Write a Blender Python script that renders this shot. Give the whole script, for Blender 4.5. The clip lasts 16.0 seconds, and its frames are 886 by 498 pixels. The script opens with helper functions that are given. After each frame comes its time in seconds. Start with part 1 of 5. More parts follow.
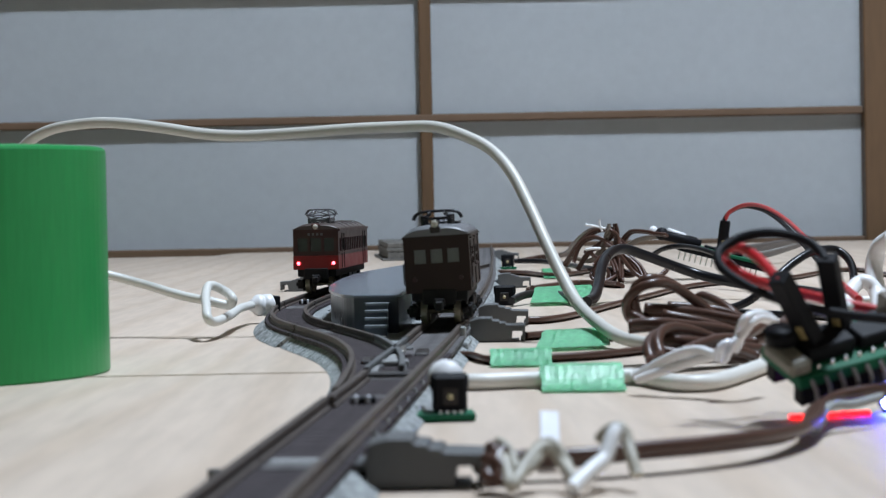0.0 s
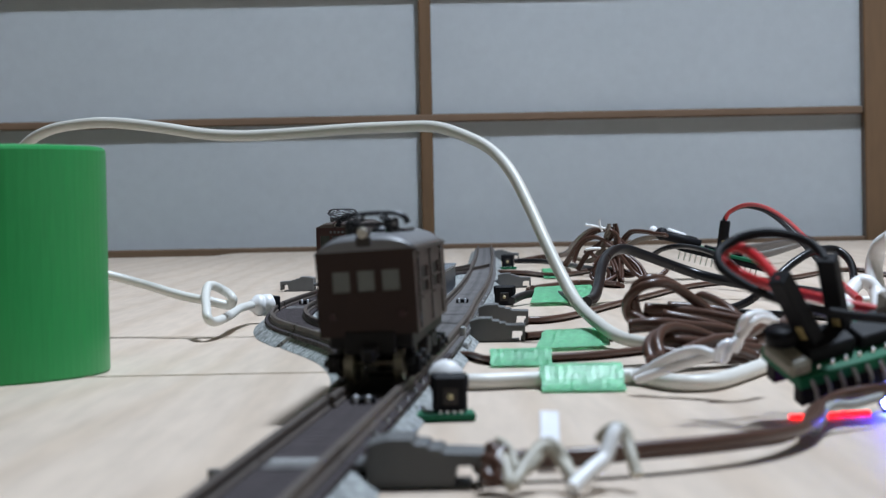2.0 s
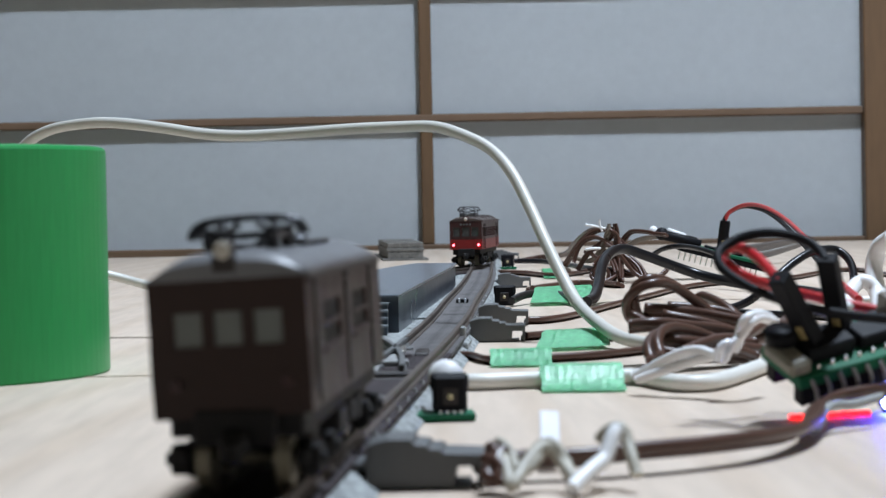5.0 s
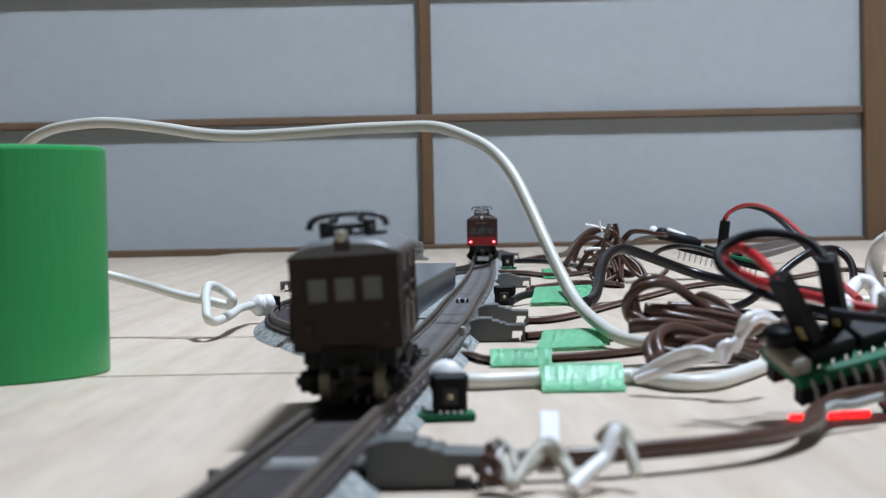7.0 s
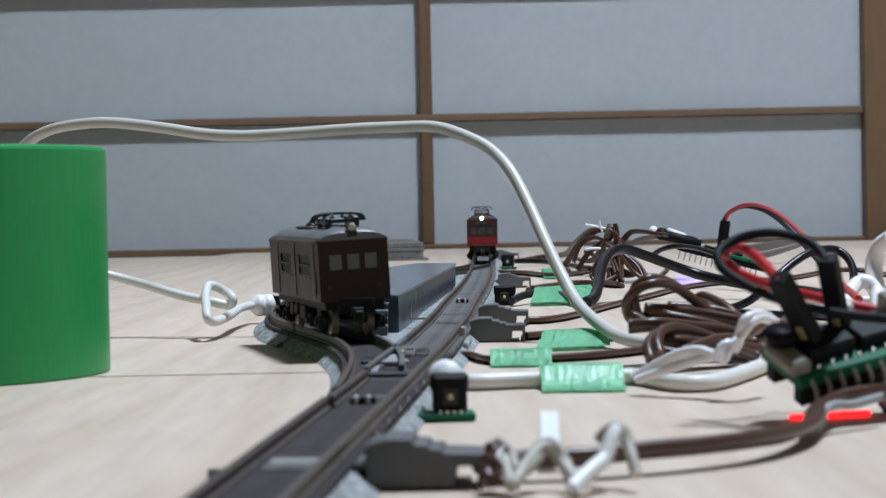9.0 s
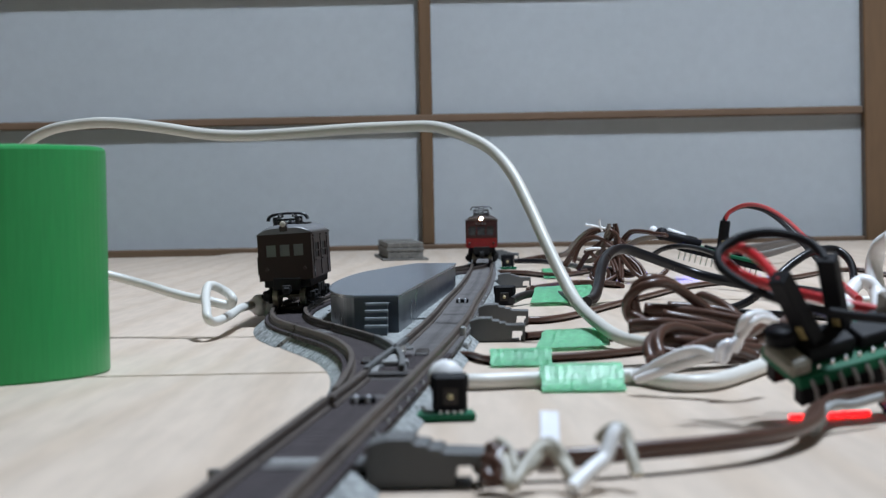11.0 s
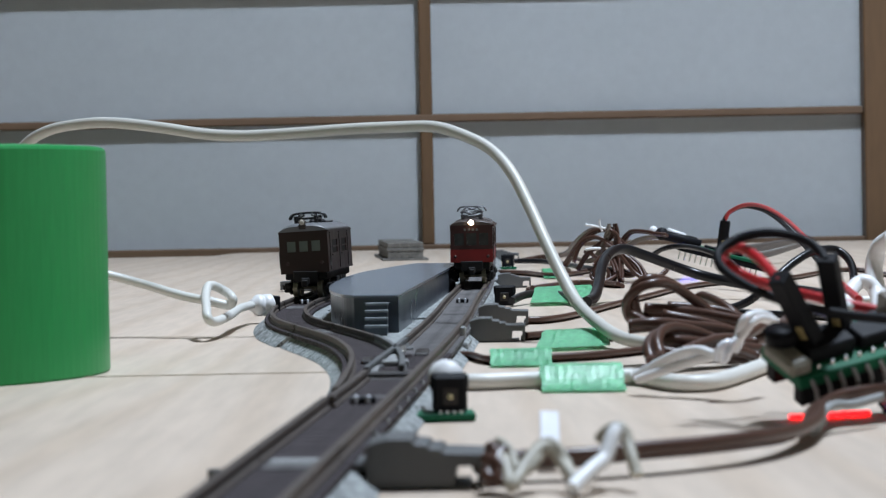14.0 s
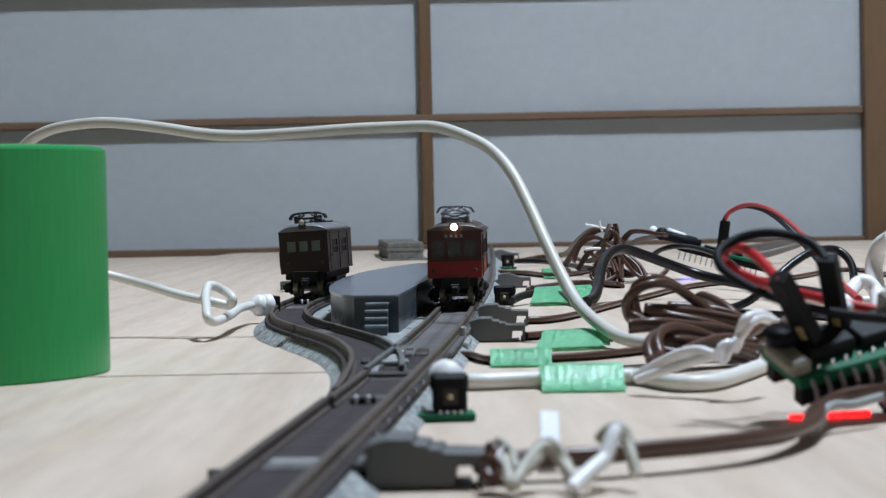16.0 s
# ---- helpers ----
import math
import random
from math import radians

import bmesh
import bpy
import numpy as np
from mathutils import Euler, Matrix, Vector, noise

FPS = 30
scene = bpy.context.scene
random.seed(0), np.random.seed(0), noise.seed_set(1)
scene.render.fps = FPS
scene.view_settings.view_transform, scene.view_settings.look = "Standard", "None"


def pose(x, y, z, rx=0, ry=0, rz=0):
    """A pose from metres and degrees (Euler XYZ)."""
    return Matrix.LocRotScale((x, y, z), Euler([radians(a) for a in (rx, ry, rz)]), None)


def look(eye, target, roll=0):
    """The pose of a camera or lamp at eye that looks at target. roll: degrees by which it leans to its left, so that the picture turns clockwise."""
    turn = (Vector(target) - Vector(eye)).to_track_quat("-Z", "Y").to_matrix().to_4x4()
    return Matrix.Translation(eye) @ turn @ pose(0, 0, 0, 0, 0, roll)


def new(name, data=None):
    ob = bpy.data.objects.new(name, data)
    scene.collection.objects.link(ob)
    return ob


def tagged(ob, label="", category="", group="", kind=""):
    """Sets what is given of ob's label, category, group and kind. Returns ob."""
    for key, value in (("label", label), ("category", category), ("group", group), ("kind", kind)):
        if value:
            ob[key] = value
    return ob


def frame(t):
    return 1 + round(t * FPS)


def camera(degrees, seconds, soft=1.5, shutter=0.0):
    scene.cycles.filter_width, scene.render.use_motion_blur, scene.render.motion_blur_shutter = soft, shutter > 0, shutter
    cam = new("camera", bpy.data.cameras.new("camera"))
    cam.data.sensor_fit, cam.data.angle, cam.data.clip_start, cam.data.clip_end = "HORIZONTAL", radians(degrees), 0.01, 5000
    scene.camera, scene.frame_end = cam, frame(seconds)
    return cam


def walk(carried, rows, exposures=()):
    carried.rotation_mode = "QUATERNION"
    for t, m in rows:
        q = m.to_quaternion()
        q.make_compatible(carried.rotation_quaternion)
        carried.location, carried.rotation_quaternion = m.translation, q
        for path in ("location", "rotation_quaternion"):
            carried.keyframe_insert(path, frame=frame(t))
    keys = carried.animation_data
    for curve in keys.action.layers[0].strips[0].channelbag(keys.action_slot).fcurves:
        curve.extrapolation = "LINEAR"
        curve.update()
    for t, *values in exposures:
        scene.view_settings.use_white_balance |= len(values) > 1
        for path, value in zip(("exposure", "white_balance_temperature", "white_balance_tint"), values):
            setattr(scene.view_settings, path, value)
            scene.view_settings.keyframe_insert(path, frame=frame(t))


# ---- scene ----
cam = camera(23.92, 16.0, soft=1.3)
EYE = (0, 0, .035)
still = look(EYE, (0, 1, .035 - .01946), -1.15)
walk(cam, [(0, still), (16, still)], [(0, 0), (3.0, 0), (4.2, .06), (5.4, .20), (6.3, .24), (7.0, .12), (7.6, .03), (8.2, 0), (16, 0)])
# shallow focus of the zoomed lens
cam.data.dof.use_dof = True
cam.data.dof.focus_distance = .73
cam.data.dof.aperture_fstop = 62

# ---- light ----
world = bpy.data.worlds.new("room_dark")
scene.world = world
world.use_nodes = True
world.node_tree.nodes["Background"].inputs[0].default_value = (.5, .56, .65, 1)
world.node_tree.nodes["Background"].inputs[1].default_value = .02
lamp_data = bpy.data.lights.new("ceiling_tube_light", "AREA")
lamp_data.shape, lamp_data.size, lamp_data.energy, lamp_data.color = "DISK", .24, 46.2, (.715, .836, 1)
lamp = new("ceiling_tube_light", lamp_data)
lamp.matrix_world = look((.42, .66, 1.58), (.42, .66, 0))


# ---- materials ----
def mat(name, color, rough=.6, metal=0.0, vary=.12, scale=40.0, bump=.15, fine=400.0, spec=.5, emit=None, strength=0.0, stretch=(1, 1, 1), each=0.0, coat=0.0, clear=0.0, span=.4):
    """Principled surface with stains at two scales, fine relief and a spread from piece to piece."""
    m = bpy.data.materials.new(name)
    m.use_nodes = True
    t, b = m.node_tree, m.node_tree.nodes["Principled BSDF"]
    n, l = t.nodes, t.links
    co = n.new("ShaderNodeTexCoord")
    mp = n.new("ShaderNodeMapping")
    mp.inputs["Scale"].default_value = stretch
    l.new(co.outputs["Object"], mp.inputs["Vector"])
    n1, n2 = n.new("ShaderNodeTexNoise"), n.new("ShaderNodeTexNoise")
    n1.inputs["Scale"].default_value, n1.inputs["Detail"].default_value = scale, 5
    n2.inputs["Scale"].default_value, n2.inputs["Detail"].default_value = fine, 3
    l.new(mp.outputs[0], n1.inputs["Vector"])
    l.new(mp.outputs[0], n2.inputs["Vector"])
    add = n.new("ShaderNodeMath")
    add.operation = "ADD"
    l.new(n1.outputs["Fac"], add.inputs[0])
    l.new(n2.outputs["Fac"], add.inputs[1])
    ramp = n.new("ShaderNodeMapRange")
    ramp.inputs["From Min"].default_value, ramp.inputs["From Max"].default_value = 1 - span, 1 + span
    ramp.inputs["To Min"].default_value, ramp.inputs["To Max"].default_value = 1 - vary, 1 + vary
    l.new(add.outputs[0], ramp.inputs["Value"])
    last = ramp.outputs[0]
    if each:
        info = n.new("ShaderNodeObjectInfo")
        r2 = n.new("ShaderNodeMapRange")
        r2.inputs["To Min"].default_value, r2.inputs["To Max"].default_value = 1 - each, 1 + each
        l.new(info.outputs["Random"], r2.inputs["Value"])
        mul = n.new("ShaderNodeMath")
        mul.operation = "MULTIPLY"
        l.new(last, mul.inputs[0])
        l.new(r2.outputs[0], mul.inputs[1])
        last = mul.outputs[0]
    sc = n.new("ShaderNodeVectorMath")
    sc.operation = "SCALE"
    sc.inputs[0].default_value = color
    l.new(last, sc.inputs["Scale"])
    l.new(sc.outputs[0], b.inputs["Base Color"])
    rr = n.new("ShaderNodeMapRange")
    rr.inputs["To Min"].default_value, rr.inputs["To Max"].default_value = max(rough - min(.1, vary), .03), min(rough + min(.1, vary), 1)
    l.new(n1.outputs["Fac"], rr.inputs["Value"])
    l.new(rr.outputs[0], b.inputs["Roughness"])
    b.inputs["Metallic"].default_value = metal
    b.inputs["Specular IOR Level"].default_value = spec
    b.inputs["Coat Weight"].default_value = coat
    b.inputs["Transmission Weight"].default_value = clear
    if bump:
        bp = n.new("ShaderNodeBump")
        bp.inputs["Strength"].default_value, bp.inputs["Distance"].default_value = bump, .0004
        l.new(n2.outputs["Fac"], bp.inputs["Height"])
        l.new(bp.outputs[0], b.inputs["Normal"])
    if emit:
        b.inputs["Emission Color"].default_value = (*emit, 1)
        b.inputs["Emission Strength"].default_value = strength
    return m


def ply_material():
    """Pale birch ply: long wavy grain bands over fine fibres."""
    m = mat("birch_ply", (.56, .458, .37), .6, vary=.14, scale=30, fine=330, bump=.15, stretch=(1, .09, 1))
    t = m.node_tree
    n, l = t.nodes, t.links
    co, mp = n["Texture Coordinate"], n.new("ShaderNodeMapping")
    mp.inputs["Scale"].default_value = (7.0, 1.1, 1)
    wave = n.new("ShaderNodeTexWave")
    wave.bands_direction = "X"
    wave.inputs["Scale"].default_value, wave.inputs["Distortion"].default_value = 2.6, 11
    wave.inputs["Detail"].default_value, wave.inputs["Detail Scale"].default_value = 3, .8
    l.new(co.outputs["Object"], mp.inputs["Vector"])
    l.new(mp.outputs[0], wave.inputs["Vector"])
    mix = n.new("ShaderNodeMix")
    mix.data_type, mix.blend_type = "RGBA", "MULTIPLY"
    ramp = n.new("ShaderNodeValToRGB")
    ramp.color_ramp.elements[0].color = (.86, .81, .75, 1)
    ramp.color_ramp.elements[1].color = (1, 1, 1, 1)
    ramp.color_ramp.elements[1].position = .55
    l.new(wave.outputs["Fac"], ramp.inputs[0])
    b = n["Principled BSDF"]
    source = b.inputs["Base Color"].links[0].from_socket
    mix.inputs["Factor"].default_value = .5
    l.new(source, mix.inputs["A"])
    l.new(ramp.outputs[0], mix.inputs["B"])
    l.new(mix.outputs["Result"], b.inputs["Base Color"])
    return m


PLY = ply_material()
PLY_EDGE = mat("ply_edge", (.50, .41, .325), .7, stretch=(1, 1, 30))
PAPER = mat("shoji_paper", (.80, .845, .88), .9, vary=.035, scale=7, fine=120, bump=.08, spec=.2)
CEDAR = mat("brown_cedar", (.150, .092, .056), .5, vary=.22, scale=22, fine=220, stretch=(.15, 1, 1))
CEDAR_UP = mat("brown_cedar_upright", (.130, .072, .034), .5, vary=.22, scale=22, fine=220, stretch=(1, 1, .15))
PLASTER = mat("sand_plaster", (.36, .33, .28), .9, vary=.06, scale=8, fine=300)
TATAMI = mat("straw_mat", (.35, .33, .18), .8, vary=.12, scale=30, fine=500, stretch=(.1, 1, 1))
WHITE_CEILING = mat("ceiling_board", (.62, .56, .46), .8, vary=.08, scale=3)
GREEN_TAPE = mat("green_tape", (.018, .285, .072), .4, vary=.1, scale=9, fine=900, bump=.1, stretch=(1, 1, .12), spec=.45)
GREEN_FILM = mat("green_film", (.17, .62, .33), .5, vary=.25, scale=160, fine=700, bump=.3, spec=.3, clear=.22)
CARD = mat("cardboard", (.36, .27, .17), .9)
WHITE_PVC = mat("white_pvc", (.70, .69, .645), .42, vary=.05, scale=60, bump=.05)
CREAM_PVC = mat("aged_white_pvc", (.56, .545, .50), .42, vary=.06, scale=60, bump=.05)
WHITE_PLASTIC = mat("white_plastic", (.82, .82, .82), .4, vary=.05)
TIE_WHITE = mat("milky_tie", (.85, .86, .9), .5, vary=.05, clear=.25)
CREAM = mat("cream_tie", (.44, .41, .34), .5, vary=.3, scale=300)
BALLAST = mat("grey_ballast", (.275, .290, .288), .9, vary=.55, scale=520, fine=1300, bump=1.0, span=.2, spec=.2)
SLEEPER = mat("brown_sleeper", (.060, .050, .052), .8, vary=.35, scale=260, each=.1, spec=.15)
GREY_SLEEPER = mat("grey_sleeper", (.145, .138, .138), .8, vary=.4, scale=300, each=.12, spec=.2)
TRACK_BED = mat("dark_track_bed", (.062, .053, .056), .85, vary=.4, scale=200, fine=1200, bump=.5, spec=.15)
GREY_BED = mat("grey_track_bed", (.175, .168, .170), .85, vary=.85, scale=420, fine=1500, bump=.7, span=.25)
RAIL = mat("tarnished_rail", (.42, .355, .285), .36, metal=.75, vary=.55, scale=260, fine=900, span=.25)
RAIL_WEB = mat("rusty_rail_web", (.078, .061, .051), .6, metal=.2, vary=.3, scale=150)
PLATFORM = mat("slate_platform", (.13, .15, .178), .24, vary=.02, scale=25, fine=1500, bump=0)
# paler slate: shine and dust on the step edges put into the colour
SHINE_DUST_SLATE = mat("slate_edge_shine_dust", (.24, .265, .29), .45, vary=.2, scale=300)
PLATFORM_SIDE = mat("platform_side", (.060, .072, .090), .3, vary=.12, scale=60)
GREY_PLASTIC = mat("grey_plastic", (.105, .107, .108), .5, vary=.1, scale=150)
PALE_GREY = mat("pale_grey_plastic", (.30, .305, .30), .6, vary=.15, scale=90)
OLD_SLAB = mat("weathered_slab", (.14, .132, .118), .7, vary=.35, scale=160, fine=700, bump=.6, span=.25)
BLACK = mat("black_plastic", (.006, .006, .008), .6, vary=.2, scale=200, spec=.18)
BLACK_PVC = mat("black_pvc", (.007, .007, .009), .3, vary=.2, scale=120, bump=.05, spec=.35)
BROWN_PVC = mat("brown_pvc", (.074, .034, .023), .34, vary=.15, scale=120, bump=.06)
RED_PVC = mat("red_pvc", (.52, .018, .025), .35, vary=.1, scale=120, bump=.05)
CLEAR_PVC = mat("smoky_pvc", (.20, .17, .14), .25, vary=.1, scale=120)
RIBBON = mat("grey_ribbon_pvc", (.115, .105, .10), .4, vary=.2, scale=150)
BLUE_PVC = mat("blue_pvc", (.03, .05, .25), .35, vary=.1)
PCB = mat("green_pcb", (.012, .125, .062), .6, vary=.2, scale=250, fine=1200, spec=.2)
SILVER = mat("solder_silver", (.7, .7, .68), .28, metal=1, vary=.1)
SHELL = mat("dull_shell", (.24, .225, .185), .5, metal=0, vary=.25, scale=200)
GOLD = mat("gold_pin", (.42, .33, .15), .55, metal=.6, vary=.1)
LENS = mat("lens_dot", (.6, .5, .28), .3)
PIN_WHITE = mat("pale_pin", (.88, .9, .95), .4)
BROWN_BODY = mat("dark_brown_paint", (.026, .0125, .0095), .5, vary=.12, scale=200, fine=1800, bump=.1, spec=.3)
BROWN_RIB = mat("black_brown_trim", (.02, .014, .012), .5)
ROOF_GREY = mat("dark_grey_roof", (.14, .142, .15), .42, vary=.15, scale=150)
MAROON = mat("maroon_paint", (.045, .016, .014), .4, vary=.12, scale=200, bump=.08, spec=.3)
SCARLET = mat("red_paint", (.19, .015, .014), .4, vary=.1, scale=200, bump=.08, spec=.3)
RED_ROOF = mat("brown_roof", (.06, .042, .036), .45, vary=.15, scale=150)
GLASS_GREY = mat("frosted_window", (.145, .155, .145), .2, vary=.1)
GLASS_CAB = mat("cab_window", (.05, .05, .048), .25, vary=.3, scale=300, spec=.4)
GLASS_DARK = mat("dark_window", (.009, .009, .009), .5, vary=.15, spec=.08)
UNDER = mat("black_underframe", (.009, .008, .008), .65, vary=.3, scale=300, spec=.25)
STEEL = mat("dull_steel", (.32, .30, .27), .4, metal=.8, vary=.2)
WHEEL = mat("wheel_rim", (.30, .27, .20), .4, metal=.5, vary=.2)
PANTO = mat("blackened_wire", (.025, .026, .03), .4, metal=.5)
PANTO_GREY = mat("grey_wire", (.13, .13, .14), .35, metal=.7)
LAMP_OFF = mat("lamp_glass", (.45, .42, .36), .12, vary=.05)
HEAD_GLOW = mat("headlight_glow", (.9, .85, .7), .3, emit=(1, .84, .58), strength=34)
TAIL_GLOW = mat("tail_glow", (.5, .02, .02), .3, emit=(1, .05, .07), strength=16)
TAIL_DARK = mat("tail_glass_dark", (.035, .008, .008), .35)
LED_RED = mat("red_led_glow", (.5, .02, .02), .3, emit=(1, .006, .008), strength=4)
LED_BLUE = mat("blue_led_glow", (.05, .08, .6), .3, emit=(.06, .10, 1), strength=170)
LED_BLUE_FAR = mat("far_blue_led_glow", (.05, .08, .6), .3, emit=(.06, .07, 1), strength=2600)
LED_OFF = mat("led_clear_off", (.5, .5, .52), .2)


# ---- mesh helpers ----
def part(name, bm, material, parent=None, label="", smooth=False):
    """Link a bmesh as one mesh object, under a thing or part where one is given."""
    me = bpy.data.meshes.new(name)
    bm.normal_update()
    bm.to_mesh(me)
    bm.free()
    for m in material if isinstance(material, (list, tuple)) else (material,):
        me.materials.append(m)
    if smooth:
        for p in me.polygons:
            p.use_smooth = True
    ob = new(name, me)
    if parent:
        ob.parent = parent
    return tagged(ob, label)


def again(name, me, parent, m=None, label=""):
    """One more piece on a mesh that another piece already uses."""
    ob = new(name, me)
    ob.parent = parent
    if m is not None:
        ob.matrix_basis = m
    return tagged(ob, label)


def thing(name, m=None, label="", category="", group="", kind=""):
    """An empty at a thing's base, to parent its parts."""
    ob = new(name)
    ob.empty_display_size = .01
    if m is not None:
        ob.matrix_basis = m
    return tagged(ob, label, category, group, kind)


def box(bm, x0, y0, z0, x1, y1, z1, bevel=0.0, m=None, seg=1):
    geo = bmesh.ops.create_cube(bm, size=1)
    vs = geo["verts"]
    bmesh.ops.scale(bm, vec=(x1 - x0, y1 - y0, z1 - z0), verts=vs)
    bmesh.ops.translate(bm, vec=((x0 + x1) / 2, (y0 + y1) / 2, (z0 + z1) / 2), verts=vs)
    if bevel:
        es = list({e for v in vs for e in v.link_edges})
        out = bmesh.ops.bevel(bm, geom=es, offset=bevel, segments=seg, profile=.5, affect="EDGES")
        vs = list({v for f in out["faces"] for v in f.verts} | {v for v in vs if v.is_valid})
    if m is not None:
        bmesh.ops.transform(bm, matrix=m, verts=vs)
    return vs


def cyl(bm, r, z0, z1, seg=16, m=None, r2=None):
    geo = bmesh.ops.create_cone(bm, cap_ends=True, segments=seg, radius1=r, radius2=r if r2 is None else r2, depth=z1 - z0)
    bmesh.ops.translate(bm, vec=(0, 0, (z0 + z1) / 2), verts=geo["verts"])
    if m is not None:
        bmesh.ops.transform(bm, matrix=m, verts=geo["verts"])
    return geo["verts"]


def spline(nodes, step=8):
    """Smooth run of points through the nodes."""
    p = [Vector(q) for q in nodes]
    p = [p[0] * 2 - p[1]] + p + [p[-1] * 2 - p[-2]]
    out = []
    for i in range(1, len(p) - 2):
        a, b, c, d = p[i - 1:i + 3]
        for k in range(step):
            t = k / step
            out.append(.5 * (2 * b + (c - a) * t + (2 * a - 5 * b + 4 * c - d) * t * t + (3 * b - a - 3 * c + d) * t ** 3))
    out.append(p[-2].copy())
    return out


def tube(bm, pts, r, seg=8, flat=1.0, r_end=None):
    """A round tube along points, closed at both ends; its section keeps level."""
    rings, n = [], len(pts)
    side = None
    for i, p in enumerate(pts):
        d = (pts[min(i + 1, n - 1)] - pts[max(i - 1, 0)]).normalized()
        if side is None:
            side = d.cross(Vector((0, 0, 1)))
            if side.length < .1:
                side = d.cross(Vector((0, 1, 0)))
        side = (side - d * side.dot(d)).normalized()
        up = side.cross(d)
        rad = r if r_end is None else r + (r_end - r) * i / (n - 1)
        rings.append([bm.verts.new(p + rad * (side * math.cos(a) * flat + up * math.sin(a))) for a in (2 * math.pi * k / seg for k in range(seg))])
    for a, b in zip(rings, rings[1:]):
        for k in range(seg):
            f = bm.faces.new((a[k], a[(k + 1) % seg], b[(k + 1) % seg], b[k]))
            f.smooth = True
    bm.faces.new(rings[0])
    bm.faces.new(rings[-1][::-1])


def wire(bm, nodes, r, seg=8, step=8, flat=1.0):
    tube(bm, spline(nodes, step), r, seg, flat)


def twin(bm, nodes, r, step=8, seg=8, lift=0.0):
    """Two moulded cores side by side."""
    pts = spline(nodes, step)
    n = len(pts)
    for s in (-1, 1):
        run = []
        for i, p in enumerate(pts):
            d = (pts[min(i + 1, n - 1)] - pts[max(i - 1, 0)])
            side = d.cross(Vector((0, 0, 1)))
            side = side.normalized() if side.length > 1e-7 else Vector((1, 0, 0))
            up = side.cross(d).normalized()
            run.append(p + (side * math.cos(lift) + up * math.sin(lift)) * (s * r * .93))
        tube(bm, run, r, seg)


def lathe(bm, profile, seg=48):
    """Turn a closed profile of (radius, height) round the upright axis."""
    rings = [[bm.verts.new((r * math.cos(a), r * math.sin(a), z)) for a in (2 * math.pi * k / seg for k in range(seg))] for r, z in profile]
    n = len(rings)
    for i in range(n):
        a, b = rings[i], rings[(i + 1) % n]
        for k in range(seg):
            bm.faces.new((a[k], b[k], b[(k + 1) % seg], a[(k + 1) % seg]))


def sweep(bm, pts, section, close=True):
    """Carry a section of (side, up) along points on the level."""
    rings, n = [], len(pts)
    for i, p in enumerate(pts):
        d = pts[min(i + 1, n - 1)] - pts[max(i - 1, 0)]
        side = Vector((d.y, -d.x, 0)).normalized()
        rings.append([bm.verts.new(p + side * a + Vector((0, 0, b))) for a, b in section])
    k = len(section)
    for a, b in zip(rings, rings[1:]):
        for j in range(k):
            bm.faces.new((a[j], b[j], b[(j + 1) % k], a[(j + 1) % k]))
    bm.faces.new(rings[0])
    bm.faces.new(rings[-1][::-1])


def prism(bm, outline, z0, z1, bevel=0.0):
    """Stand an outline in plan up as a solid."""
    lo = [bm.verts.new((x, y, z0)) for x, y in outline]
    hi = [bm.verts.new((x, y, z1)) for x, y in outline]
    n = len(outline)
    bm.faces.new(lo[::-1])
    top = bm.faces.new(hi)
    for i in range(n):
        bm.faces.new((lo[i], lo[(i + 1) % n], hi[(i + 1) % n], hi[i]))
    if bevel:
        bmesh.ops.bevel(bm, geom=list(top.edges), offset=bevel, segments=2, profile=.5, affect="EDGES")
    bmesh.ops.recalc_face_normals(bm, faces=bm.faces[:])


# ---- the two ways of the layout, in plan ----
MAIN = [(-.0262, .14), (-.0225, .20), (-.0184, .26), (-.0142, .32), (-.0088, .40), (-.0038, .475), (.0018, .58), (.0060, .685), (.0112, .80), (.0166, .95), (.0205, 1.10), (.0256, 1.30), (.0319, 1.60)]
LOOP = [(-.0262, .14), (-.0225, .20), (-.0184, .26), (-.0142, .32), (-.0130, .38), (-.0143, .43), (-.0188, .472), (-.0242, .50), (-.0337, .54), (-.0420, .58), (-.0468, .63), (-.0472, .68), (-.0428, .76), (-.0370, .83), (-.0318, .88), (-.0222, .93), (-.0070, .98), (.0092, 1.03), (.0175, 1.08), (.0214, 1.13), (.0248, 1.26), (.0319, 1.60)]


def way(nodes):
    pts = spline([(x, y, 0) for x, y in nodes], 14)
    run = [0.0]
    for a, b in zip(pts, pts[1:]):
        run.append(run[-1] + (b - a).length)
    return pts, run


def along(line, s):
    pts, run = line
    for i in range(len(run) - 1):
        if run[i + 1] >= s:
            break
    return pts[i].lerp(pts[i + 1], (s - run[i]) / (run[i + 1] - run[i]))


MAIN_WAY, LOOP_WAY = way(MAIN), way(LOOP)
RAIL_TOP = .006


def car_pose(line, s, w=.024):
    """A car's pose with its two bogies on the way, s metres along it; its front looks back along the way."""
    a, b = along(line, s - w), along(line, s + w)
    d = b - a
    c = (a + b) / 2
    return pose(c.x, c.y, RAIL_TOP, 0, 0, math.degrees(math.atan2(-d.x, d.y)))


